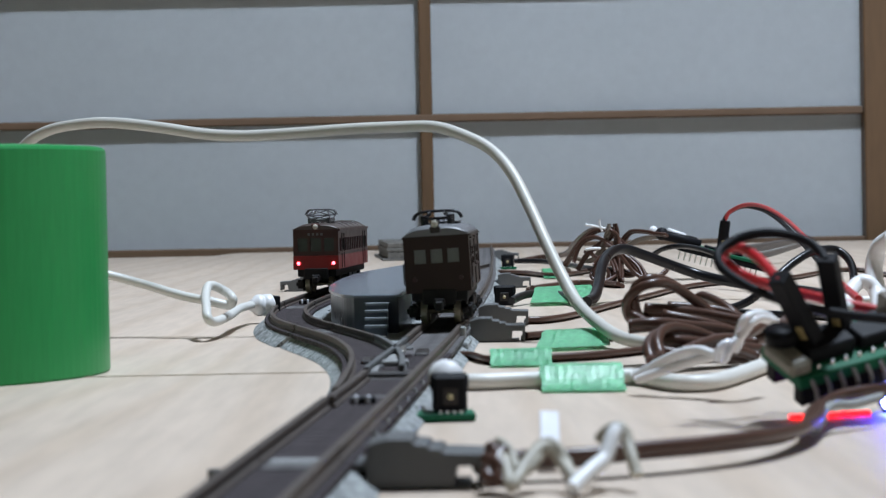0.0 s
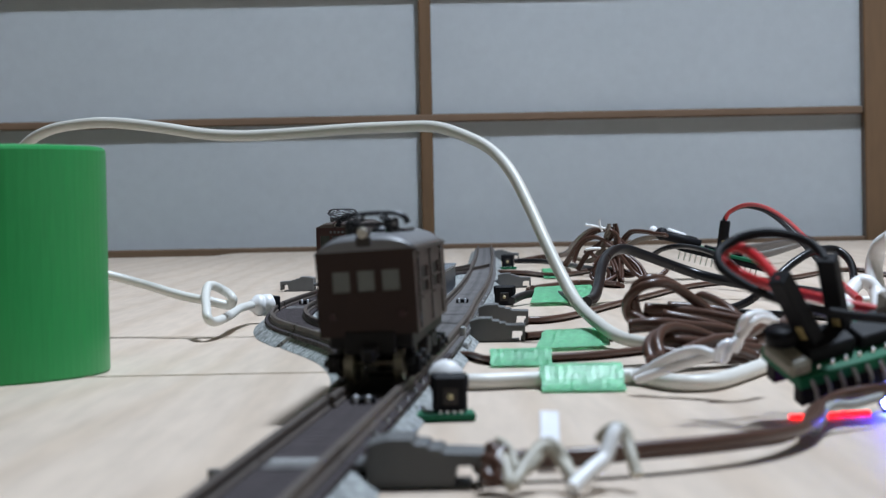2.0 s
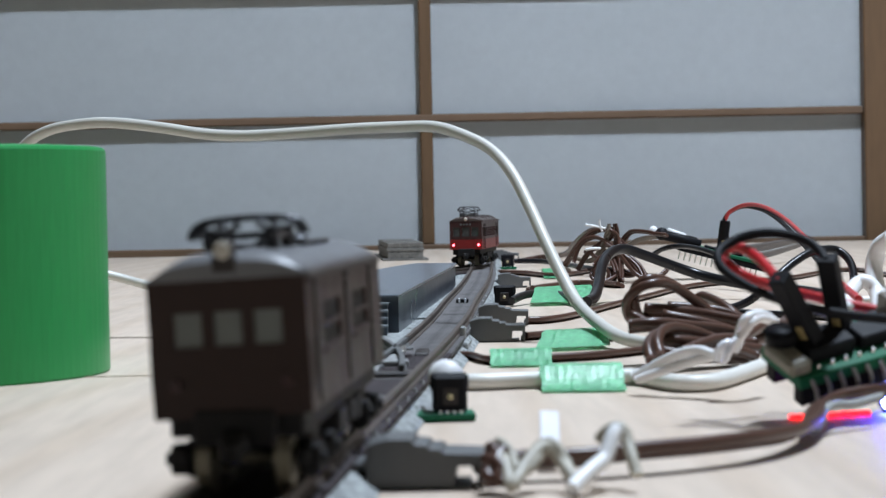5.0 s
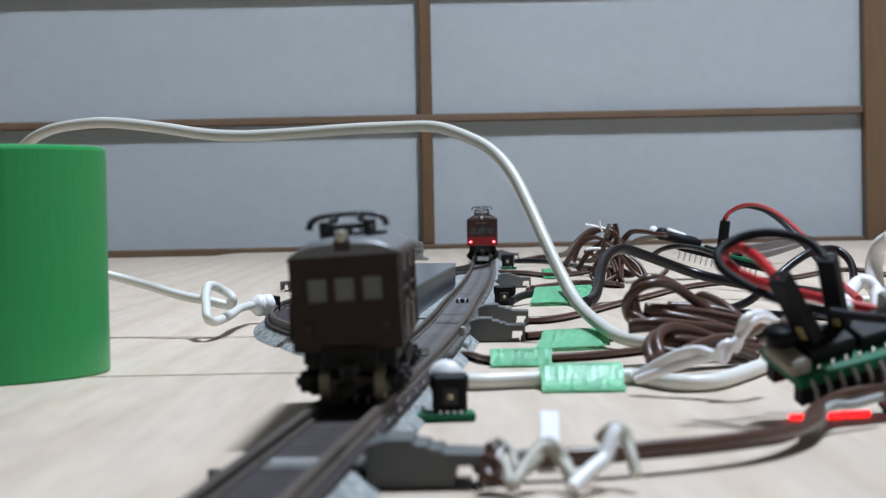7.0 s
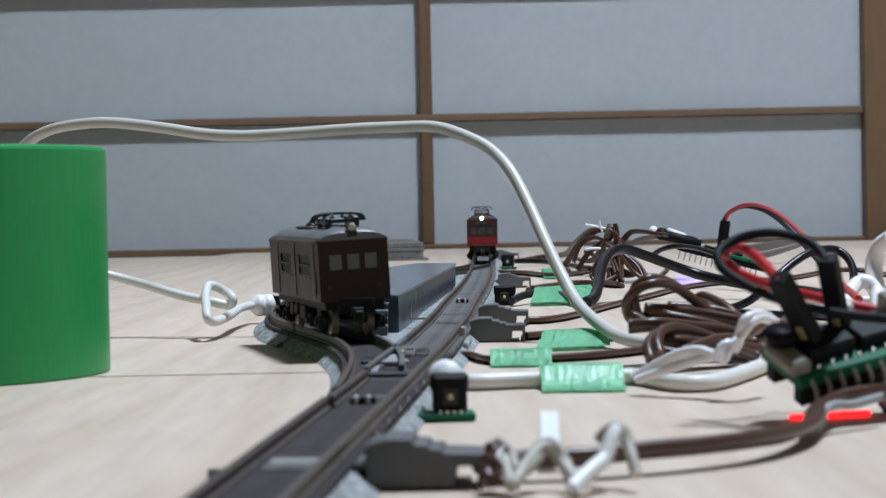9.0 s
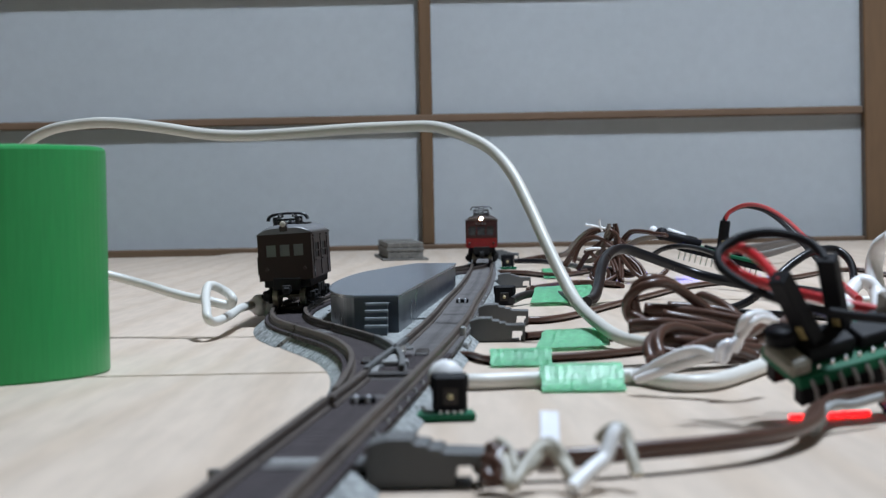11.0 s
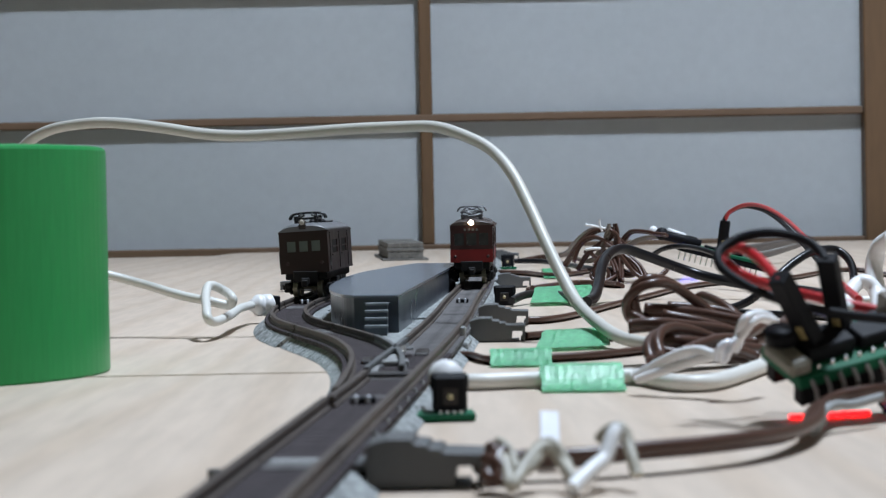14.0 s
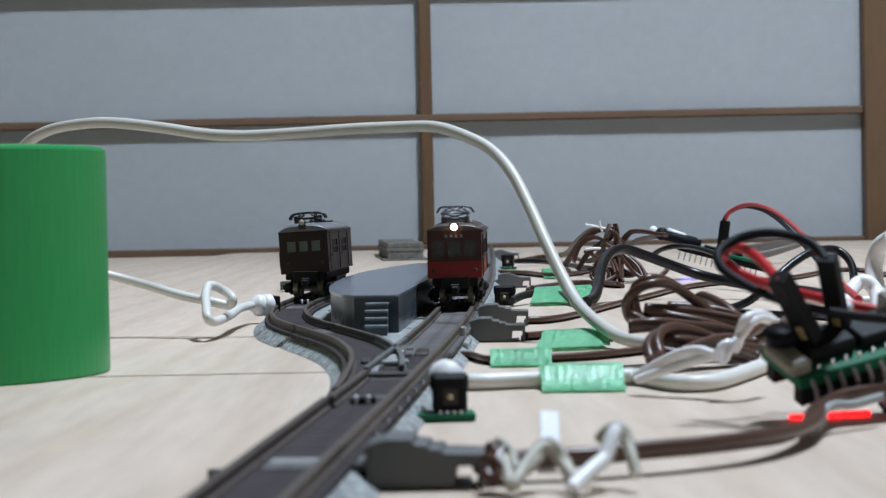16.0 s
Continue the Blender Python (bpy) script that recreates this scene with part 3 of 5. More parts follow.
def brown_car():
    half, L, z0, z1 = .0082, .0740, .0081, .0222
    car = thing("brown_rail_car", None, "dark brown model rail car with grey roof and three front windows", "model train")
    ends = [(-.0056, -.0027, .0154, .0189), (-.00145, .00145, .0154, .0189), (.0027, .0056, .0154, .0189)]
    sides = []
    for c in (-.0165, .0115):
        sides.append((c - .0080, c + .0080, .0142, .0188))
    bm = bmesh.new()
    shell(bm, half, L, z0, z1, ends, sides, crown=.0016)
    body = part("body", bm, BROWN_BODY, car)
    panes(car, half, L, ends, sides, GLASS_GREY)
    # doors stand in dark slots on both flanks
    for s in (-1, 1):
        for y in (-.0300, -.0025, .0240):
            bm = bmesh.new()
            box(bm, s * half - .0002, y - .0012, z0 + .0006, s * half + .0003, y + .0012, z1 - .0016)
            box(bm, s * half - .0002, y - .0018, z1 - .0012, s * half + .0005, y + .0018, z1 - .0008)
            part("door_post", bm, BROWN_RIB, car)
        for c in (-.0165, .0115):
            bm = bmesh.new()
            box(bm, s * half - .0002, c - .0088, .0162, s * half + .0002, c + .0088, .0166)
            box(bm, s * half - .0002, c - .0092, .0134, s * half + .0004, c + .0092, .0138)
            part("window_rail", bm, BROWN_BODY, car)
        bm = bmesh.new()
        tube(bm, [Vector((s * (half + .0004), -.0345, z0 + .002)), Vector((s * (half + .0004), -.0345, z0 + .0075))], .0002, 6)
        part("handrail", bm, BROWN_RIB, car)
    bm = bmesh.new()
    hood(bm, half, L, z1, .0250, .0002)
    part("roof", bm, ROOF_GREY, car, "semi-gloss dark grey roof")
    for s in (-1, 1):
        bm = bmesh.new()
        box(bm, s * half - .0003, -L / 2 + .0008, z1 - .0005, s * half + .0004, L / 2 - .0008, z1 - .0001)
        part("gutter", bm, BROWN_RIB, car)
    for x in (-.0036, .0036):
        bm = bmesh.new()
        box(bm, x - .0009, -.0070, .0250, x + .0009, .0150, .0254, .0001)
        for y in (-.0055, .0015, .0085, .0140):
            box(bm, x - .0008, y - .0003, .0236, x + .0008, y + .0003, .0251)
        part("roof_walk", bm, PANTO, car, "thin dark roof walkway")
    for y in (-.0070, .0180):
        bm = bmesh.new()
        cyl(bm, .0015, .0238, .0255, 14, pose(0, y, 0))
        cyl(bm, .0015, .0255, .0262, 14, pose(0, y, 0), .0006)
        part("roof_dome", bm, PANTO, car)
    pantograph_low(car, -.0200, .0253, PANTO)
    lamp_body = bmesh.new()
    cyl(lamp_body, .0011, -.0016, .0012, 16, pose(0, -L / 2 + .0006, .0252, 90, 0, 0))
    box(lamp_body, -.0013, -L / 2 - .0004, .0228, .0013, -L / 2 + .0012, .0246, .0003)
    hl = part("headlight", lamp_body, BROWN_RIB, car)
    bm = bmesh.new()
    bmesh.ops.create_uvsphere(bm, u_segments=14, v_segments=8, radius=.00095)
    bmesh.ops.scale(bm, vec=(1, .5, 1), verts=bm.verts[:])
    bmesh.ops.translate(bm, vec=(0, -L / 2 - .0007, .0252), verts=bm.verts[:])
    part("lens", bm, LAMP_OFF, hl, "unlit clear headlight lens", True)
    for x in (-.0058, .0058):
        bm = bmesh.new()
        cyl(bm, .0006, 0, .0006, 12, pose(x, -L / 2, .0115, 90, 0, 0))
        part("marker_lamp", bm, TAIL_DARK, car, "unlit dark red marker lamp")
    # the body sits a little crooked on its bogies
    lean = Matrix.Translation((0, 0, .006)) @ Matrix.Rotation(radians(-2.6), 4, "Y") @ Matrix.Translation((0, 0, -.006))
    for ob in car.children:
        ob.matrix_basis = lean @ ob.matrix_basis
    under(car, half, L)
    for y in (-.024, .024):
        bogie(car, y)
    return car


def red_car():
    half, L, z0, z1 = .0080, .0900, .0084, .0224
    k = L / .0740
    car = thing("red_rail_car", None, "red and maroon model tram car with raised pantograph and brown roof", "model train")
    ends = [(-.0064, -.0029, .0148, .0194), (-.0019, .0019, .0148, .0194), (.0029, .0064, .0148, .0194)]
    sides = []
    for y0, y1 in ((-.0345, -.0310), (-.0230, -.0195), (-.0185, -.0150), (-.0140, -.0105), (-.0095, -.0060), (-.0050, -.0015), (-.0005, .0030), (.0040, .0075), (.0085, .0120), (.0130, .0165), (.0175, .0210), (.0310, .0345)):
        sides.append((y0 * k, y1 * k, .0146, .0192))
    sides += [(-.0295 * k, -.0245 * k, .0150, .0190), (.0225 * k, .0295 * k, .0150, .0190)]
    bm = bmesh.new()
    shell(bm, half, L, .0133, z1, ends, sides, crown=.0014)
    part("upper_body", bm, MAROON, car)
    bm = bmesh.new()
    shell(bm, half + .00005, L + .0001, z0, .01325, [], [])
    part("lower_body", bm, SCARLET, car, "bright red lower panels")
    panes(car, half, L, ends, sides, GLASS_CAB)
    for s in (-1, 1):
        for y in (-.0270 * k, .0260 * k):
            bm = bmesh.new()
            for q in (-.0032, .0032):
                box(bm, s * half - .0002, y + q - .0002, z0 + .0004, s * half + .0003, y + q + .0002, z1 - .0014)
            part("door_frame", bm, BROWN_RIB, car)
        bm = bmesh.new()
        box(bm, s * half - .0001, -L / 2 + .0006, .0139, s * half + .0003, L / 2 - .0006, .0143)
        box(bm, s * half - .0001, -L / 2 + .0006, z1 - .0006, s * half + .0005, L / 2 - .0006, z1 + .0002)
        part("belt_rail", bm, MAROON, car)
        # seat backs seen through the panes
        bm = bmesh.new()
        for i in range(9):
            y = (-.0175 + .0045 * i) * k
            box(bm, s * .0071 - .0001, y - .0005, .0147, s * .0071 + .0001, y + .0009, .0192)
        part("window_blind", bm, PALE_GREY, car, "pale blinds behind the windows")
    bm = bmesh.new()
    hood(bm, half, L, z1, .0246, .0002)
    part("roof", bm, RED_ROOF, car, "dull brown roof")
    for y in (-.020, -.006, .008, .022, .036):
        bm = bmesh.new()
        tube(bm, [Vector((x * .0078, y, z1 + .0002 + .0024 * (1 - abs(x) ** 3.6))) for x in (-1, -.8, -.5, 0, .5, .8, 1)], .0002, 5)
        part("roof_rib", bm, RED_ROOF, car)
    pantograph_up(car, -.0285, .0244, PANTO_GREY)
    bm = bmesh.new()
    box(bm, -.0016, -L / 2 - .0003, .0221, .0016, -L / 2 + .0022, .0246, .0005)
    part("headlight_housing", bm, MAROON, car)
    for x in (-.0024, -.0009, .0006, .0021):
        bm = bmesh.new()
        box(bm, x - .0004, -L / 2 - .0002, .0203, x + .0004, -L / 2 + .0001, .0212)
        part("marking_bar", bm, GREY_PLASTIC, car, "pale unreadable marking above the windows")
    under(car, half, L)
    for y in (-.029, .029):
        bogie(car, y)
    head = two_faced("headlight", car, (0, -L / 2 - .0003, .0234), .00095, HEAD_GLOW, LAMP_OFF, False)
    tails = [two_faced("tail_light", car, (x, -L / 2 + .0001, .0106), .00062, TAIL_GLOW, TAIL_DARK, True) for x in (-.0062, .0062)]
    return car, head, tails


brown = brown_car()
red, head_lens, tail_lenses = red_car()


# ---- trackside gear ----
def feeder_mesh():
    """Grey plug with a stepped top, a cable slot and a locking tongue; it points along x, away from the track."""
    bm = bmesh.new()
    steps = [(0, .0056), (.0010, .0060), (.0026, .0064), (.0056, .0064), (.0060, .0057), (.0075, .0056), (.0079, .0051), (.0092, .0051), (.0096, .0046), (.0145, .0044), (.0145, .0007), (.0138, .0007), (.0138, .0030), (.0112, .0030), (.0108, .0005), (0, .0005)]
    rows = []
    for y in (-.0048, -.0044, .0044, .0048):
        k = .97 if abs(y) > .0046 else 1
        rows.append([bm.verts.new((x, y, .0005 + (z - .0005) * k)) for x, z in steps])
    n = len(steps)
    for a, b in zip(rows, rows[1:]):
        for i in range(n):
            bm.faces.new((a[i], b[i], b[(i + 1) % n], a[(i + 1) % n]))
    bm.faces.new(rows[0])
    bm.faces.new(rows[-1][::-1])
    bmesh.ops.recalc_face_normals(bm, faces=bm.faces[:])
    return bm


def feeder(m, label):
    f = thing("track_feeder", m, label, "connector", "track feeders")
    part("shell", feeder_mesh(), GREY_PLASTIC, f)
    bm = bmesh.new()
    box(bm, -.0028, -.0040, .0000, .0128, .0042, .0006)
    part("base_plate", bm, GREY_PLASTIC, f)
    bm = bmesh.new()
    box(bm, -.0035, -.0032, .0022, .0004, .0032, .0036, .0004)
    part("plug_tongue", bm, GREY_PLASTIC, f)
    bm = bmesh.new()
    for s in (-1, 1):
        box(bm, -.0042, s * .0022 - .0006, .0026, -.0034, s * .0022 + .0006, .0032)
    part("contact", bm, STEEL, f, "metal contacts")
    return f


def feeders():
    for x, y, turn, k, label in ((-.0098, .2640, -3, 1.0, "dark grey plastic track feeder plug at the turnout"), (.0068, .5455, -3, .98, "dark grey plastic feeder plug in the straight track"),
                                 (.0103, .6180, -3, 1.0, "dark grey plastic feeder plug in the straight track"), (.0236, .9080, -2, .98, "dark grey plastic feeder plug in the far track"), (.0335, 1.3650, -2, 1.1, "dark grey plastic feeder plug in the far track")):
        f = feeder(pose(x, y, 0, 0, 0, turn), label)
        f.scale = (k, 1, k * 1.02)


def sensor(m, wide, tall, deep, board=True, label="", sleeve=False):
    s = thing("track_sensor", m, label, "sensor", "trackside sensors")
    z = .0014 if board else .0002
    if board:
        bm = bmesh.new()
        box(bm, -wide * 1.15, -deep * .75, .0003, wide * .72, deep * .75, .0014, .0001)
        part("circuit_board", bm, PCB, s, "small green circuit board")
        for i in range(4):
            bm = bmesh.new()
            cyl(bm, .0003, .0012, .0019, 8, pose(-wide * .3 + wide * .2 * i, -deep * .62, 0))
            part("solder_joint", bm, SILVER, s)
    bm = bmesh.new()
    box(bm, -wide / 2, -deep / 2, z, wide / 2, deep / 2, z + tall, .0005)
    box(bm, -wide * .56, -deep * .1, z + tall * .55, wide * .56, deep * .5, z + tall * 1.02, .0004)
    part("sensor_case", bm, BLACK, s)
    bm = bmesh.new()
    box(bm, -wide * .22, -deep / 2 - .0001, z + tall * .22, wide * .22, -deep / 2 + .0003, z + tall * .66, .0001)
    part("recess", bm, BROWN_RIB, s)
    bm = bmesh.new()
    bmesh.ops.create_uvsphere(bm, u_segments=12, v_segments=8, radius=tall * .085)
    bmesh.ops.translate(bm, vec=(0, -deep / 2 - .0001, z + tall * .44), verts=bm.verts[:])
    part("lens", bm, LENS, s, "pale round lens", True)
    if sleeve:
        bm = bmesh.new()
        cyl(bm, wide * .54, 0, deep * 1.9, 28, pose(0, deep * .52, z + tall * .78, -90, 0, 0))
        part("sleeve", bm, WHITE_PLASTIC, s, "white sleeve over the sensor's back", True)
    return s


def sensors():
    sensor(pose(.0006, .3445, 0, 0, 0, 3), .0056, .0062, .0050, True, "black square sensor on a small green circuit board", True)
    sensor(pose(.0216, .7430, 0, 0, 0, -4), .0070, .0068, .0060, False, "black square sensor beside the far feeder")
    sensor(pose(.0362, 1.172, 0, 0, 0, -4), .0066, .0070, .0060, True, "small black sensor on green board at the far end")
    # white-sleeved sensor at the siding
    w = thing("track_sensor", pose(-.0572, .655, .0058, 0, 0, -62), "white-sleeved sensor pointing at the siding curve", "sensor", "trackside sensors")
    bm = bmesh.new()
    lathe(bm, [(.0004, -.0042), (.0015, -.0042), (.0021, -.0030), (.0030, -.0022), (.0034, -.0014), (.0034, -.0002), (.0031, .0000), (.0031, .0004), (.0034, .0006), (.0034, .0030), (.0030, .0035), (.0004, .0035)], 24)
    bmesh.ops.transform(bm, matrix=pose(0, 0, 0, -90, 0, 0), verts=bm.verts[:])
    part("sleeve", bm, WHITE_PLASTIC, w, "round white sleeve", True)
    bm = bmesh.new()
    box(bm, -.0026, .0032, -.0026, .0026, .0054, .0028, .0003)
    part("sensor_case", bm, BLACK, w)
    # sensors set between the rails
    for line, s, label in ((MAIN_WAY, .196, "tiny black sensor with two pale eyes between the rails"), (MAIN_WAY, .548, "tiny black sensor with two pale eyes between the rails"), (LOOP_WAY, .565, "tiny black sensor with two pale eyes in the siding")):
        p, q = along(line, s - .002), along(line, s + .002)
        d = q - p
        t = thing("rail_sensor", pose(p.x, p.y, .0036, 0, 0, math.degrees(math.atan2(-d.x, d.y))), label, "sensor", "sensors between the rails")
        bm = bmesh.new()
        box(bm, -.0020, -.0013, 0, .0020, .0013, .0016, .0002)
        part("sensor_case", bm, BLACK, t)
        for x in (-.0010, .0010):
            bm = bmesh.new()
            box(bm, x - .00034, -.0017, .0005, x + .00034, -.0006, .0019, .0002)
            part("eye", bm, PIN_WHITE, t, "pale eye")


def turnout_parts():
    """Moving blades, frog and tie bar of the turnout, in pale and dark plastic."""
    t = thing("turnout_frog", None, "grey moulded frog and guard rails of the turnout", "track part")
    for s, off, w in ((.262, .0004, .0016), (.280, -.0002, .0020), (.300, -.0012, .0026), (.322, -.0030, .0034)):
        p = along(MAIN_WAY, s)
        bm = bmesh.new()
        box(bm, p.x + off - .0030 - w / 2, p.y - .0018, .0036, p.x + off - .0030 + w / 2 + .002, p.y + .0018, .0046, .0003)
        part("check_plate", bm, SLEEPER if s < .31 else GREY_PLASTIC, t)
    for x, y, w, d, z, m in ((-.0049, .4480, .0030, .0150, .0046, BROWN_RIB), (-.0100, .3910, .0080, .0060, .0047, BROWN_RIB), (-.0106, .4140, .0066, .0035, .0052, PALE_GREY), (-.0104, .4280, .0040, .0120, .0050, PALE_GREY), (-.0098, .4500, .0026, .0160, .0052, STEEL), (-.0160, .4280, .0022, .0100, .0046, BROWN_RIB), (-.0136, .4000, .0016, .0180, .0050, PALE_GREY)):
        bm = bmesh.new()
        box(bm, x - w / 2, y - d / 2, .0037, x + w / 2, y + d / 2, z, .0003)
        part("frog_piece", bm, m, t)
    bm = bmesh.new()
    p = along(MAIN_WAY, .242)
    box(bm, p.x - .0052, p.y - .0022, .0036, p.x + .0040, p.y + .0022, .0042, .0002)
    box(bm, p.x - .0046, p.y + .0030, .0036, p.x + .0034, p.y + .0046, .0050, .0003)
    part("tie_bar", bm, BROWN_RIB, t)
    for line, a, b, off in ((MAIN_WAY, .246, .335, -.00495), (LOOP_WAY, .250, .345, .00495)):
        rail(line, a, b, off, (PALE_GREY, GREY_PLASTIC), t, "wing_rail")
    rail(MAIN_WAY, .187, .240, -.0043, (RAIL_WEB, RAIL_WEB), t, "switch_blade")
    for s in (.148, .166, .184, .200, .216, .232, .250, .372, .398, .421, .452, .487, .515, .552, .590):
        for off in (-.0066, .0066):
            p = shifted(stretch_of(MAIN_WAY, s, s + .004, .002), off, 0)[0]
            bm = bmesh.new()
            cyl(bm, .0005, .0038, .0045, 8, pose(p.x, p.y, 0), .0003)
            part("rail_spike", bm, PALE_GREY, t)
    # control lever and motor box at the right edge
    m = thing("turnout_motor", pose(.0052, .5080, 0, 0, 0, -3), "grey plastic switch box on the turnout's edge", "switch box")
    bm = bmesh.new()
    box(bm, -.0050, -.0110, .0002, .0008, .0150, .0030, .0006)
    part("housing", bm, BALLAST, m)
    bm = bmesh.new()
    box(bm, -.0014, -.0016, .0030, .0000, .0016, .0062, .0003)
    part("lever", bm, PALE_GREY, m)
    # locking tongue left of the near joint
    k = thing("track_tongue", pose(-.0285, .2720, 0, 0, 0, 3), "small dark plastic track tongue beside the rail", "track part")
    bm = bmesh.new()
    box(bm, -.0026, -.0010, .0002, .0040, .0010, .0010, .0003)
    cyl(bm, .0010, .0002, .0016, 12, pose(-.0018, 0, 0))
    part("tongue", bm, GREY_PLASTIC, k)
    # small far feeder left of the siding
    f = feeder(pose(-.0565, .9150, 0, 0, 0, 176), "grey plastic feeder plug outside the siding curve")


def slab_stack():
    t = thing("slab_stack", pose(-.0254, 1.4200, 0, 0, 0, 3.8), "stack of long grey plastic platform slabs near the screen", "platform slabs")
    for z0, z1, e in ((0, .0014, 0), (.0014, .0058, .0036), (.0060, .0086, .0030), (.0088, .0122, .0034)):
        bm = bmesh.new()
        box(bm, -.0157 + e, e * .5, z0, .0157 - e, .17, z1, .0004)
        part("slab", bm, OLD_SLAB, t)


def drape(name, corners, lift, label, group="green tape strips", ridge=.5, wide=.22):
    """A strip of tape laid over a cable: a bowed grid with thickness and wrinkles."""
    a, b, c, d = [Vector((*p, 0)) for p in corners]
    bm = bmesh.new()
    nu, nv = 18, 14
    rows = []
    for j in range(nv + 1):
        v = j / nv
        row = []
        for i in range(nu + 1):
            u = i / nu
            p = a.lerp(b, u).lerp(d.lerp(c, u), v)
            h = lift * math.exp(-((v - ridge) / wide) ** 2)
            h += .00035 * abs(noise.noise((u * 14, v * 3, lift * 900))) + .0004
            edge = .0006 * noise.noise((u * 30, v * 30, 7)) if i in (0, nu) else 0
            row.append(bm.verts.new((p.x + edge, p.y, h)))
        rows.append(row)
    for j in range(nv):
        for i in range(nu):
            bm.faces.new((rows[j][i], rows[j][i + 1], rows[j + 1][i + 1], rows[j + 1][i]))
    bmesh.ops.solidify(bm, geom=bm.faces[:], thickness=.00012)
    ob = part(name, bm, GREEN_FILM)
    return tagged(ob, label, "tape", group)


def tapes():
    drape("tape_strip", ((.0180, .3900), (.0337, .3890), (.0343, .4170), (.0184, .4160)), .0042, "translucent green tape strip over a white cable", ridge=.5)
    drape("tape_strip", ((.0098, .4540), (.0234, .4540), (.0240, .4840), (.0104, .4820)), .0030, "translucent green tape strip over a brown cable", ridge=.45)
    drape("tape_strip", ((.0215, .5000), (.0400, .5060), (.0415, .5450), (.0285, .5400)), .0038, "translucent green tape strip over a brown cable", ridge=.5, wide=.36)
    drape("tape_strip", ((.0300, .7300), (.0530, .7350), (.0560, .8200), (.0380, .8000)), .0052, "translucent green tape strip over the sensor cable", ridge=.45, wide=.34)
    drape("tape_strip", ((.0480, 1.000), (.0560, 1.000), (.0610, 1.150), (.0540, 1.150)), .0030, "translucent green tape strip at the far cables", ridge=.4)


# ---- circuit boards ----
def pin(bm, x, y, z0, z1, w=.00032):
    box(bm, x - w, y - w, z0, x + w, y + w, z1)


def near_board():
    """Tilted green board on black headers, with jumper housings plugged into its top."""
    near, side, back = Vector((.0552, .3250, .0060)), Vector((.0155, .0060, .0034)).normalized(), Vector((-.54, .84, .40))
    back = (back - side * back.dot(side)).normalized()
    m = Matrix((side, back, side.cross(back))).transposed().to_4x4()
    m.translation = near + side * .008
    c = thing("circuit_board", m, "green controller circuit board with pin headers and jumper plugs", "circuit board")
    bm = bmesh.new()
    box(bm, -.0080, .0000, -.0006, .0300, .0115, .0014, .0001)
    part("board", bm, PCB, c)
    bm = bmesh.new()
    box(bm, -.0072, .0006, -.0042, .0216, .0031, -.0001, .0002)
    box(bm, -.0072, .0086, -.0042, .0216, .0110, -.0001, .0002)
    part("pin_socket", bm, BLACK, c)
    for i in range(11):
        x = -.0060 + .00254 * i
        bm = bmesh.new()
        cyl(bm, .0005, .0012, .0020, 10, pose(x, .0019, 0), .0002)
        part("solder_joint", bm, SILVER, c)
        bm = bmesh.new()
        tube(bm, [Vector((x - .0002, -.0004, .0010)), Vector((x + .0002, -.0012, -.0006)), Vector((x + .0005, -.0011, -.0024))], .00036, 8)
        part("pin", bm, PALE_GREY, c)
    for i in range(5):
        bm = bmesh.new()
        cyl(bm, .0005, .0012, .0020, 10, pose(-.0050 + .0024 * i, .0048 + .001 * (i % 2), 0), .0002)
        part("solder_joint", bm, SILVER, c)
    for x, y, w, d, h, m in ((.0165, .0057, .0220, .0050, .0022, BLACK), (-.0002, .0062, .0090, .0062, .0026, BLACK), (.0010, .0085, .0060, .0040, .0020, BLACK), (.0040, .0056, .0070, .0024, .0012, BLACK), (.0120, .0090, .0045, .0045, .0014, BLACK), (.0060, .0098, .0030, .0026, .0052, WHITE_PLASTIC), (.0165, .0090, .0070, .0030, .0050, CLEAR_PVC), (.0022, .0045, .0035, .0014, .0022, GOLD)):
        bm = bmesh.new()
        box(bm, x - w / 2, y - d / 2, .0013, x + w / 2, y + d / 2, .0014 + h, .0003)
        part("component", bm, m, c)
    # usb-like shield at the left end
    bm = bmesh.new()
    box(bm, -.0092, .0008, .0012, -.0052, .0094, .0038, .0006)
    part("socket_shell", bm, SHELL, c, "dull beige metal socket shell")
    bm = bmesh.new()
    cyl(bm, .0026, .0037, .0058, 20, pose(-.0064, .0082, 0))
    part("capacitor", bm, BLACK, c, "round black capacitor", True)
    return c


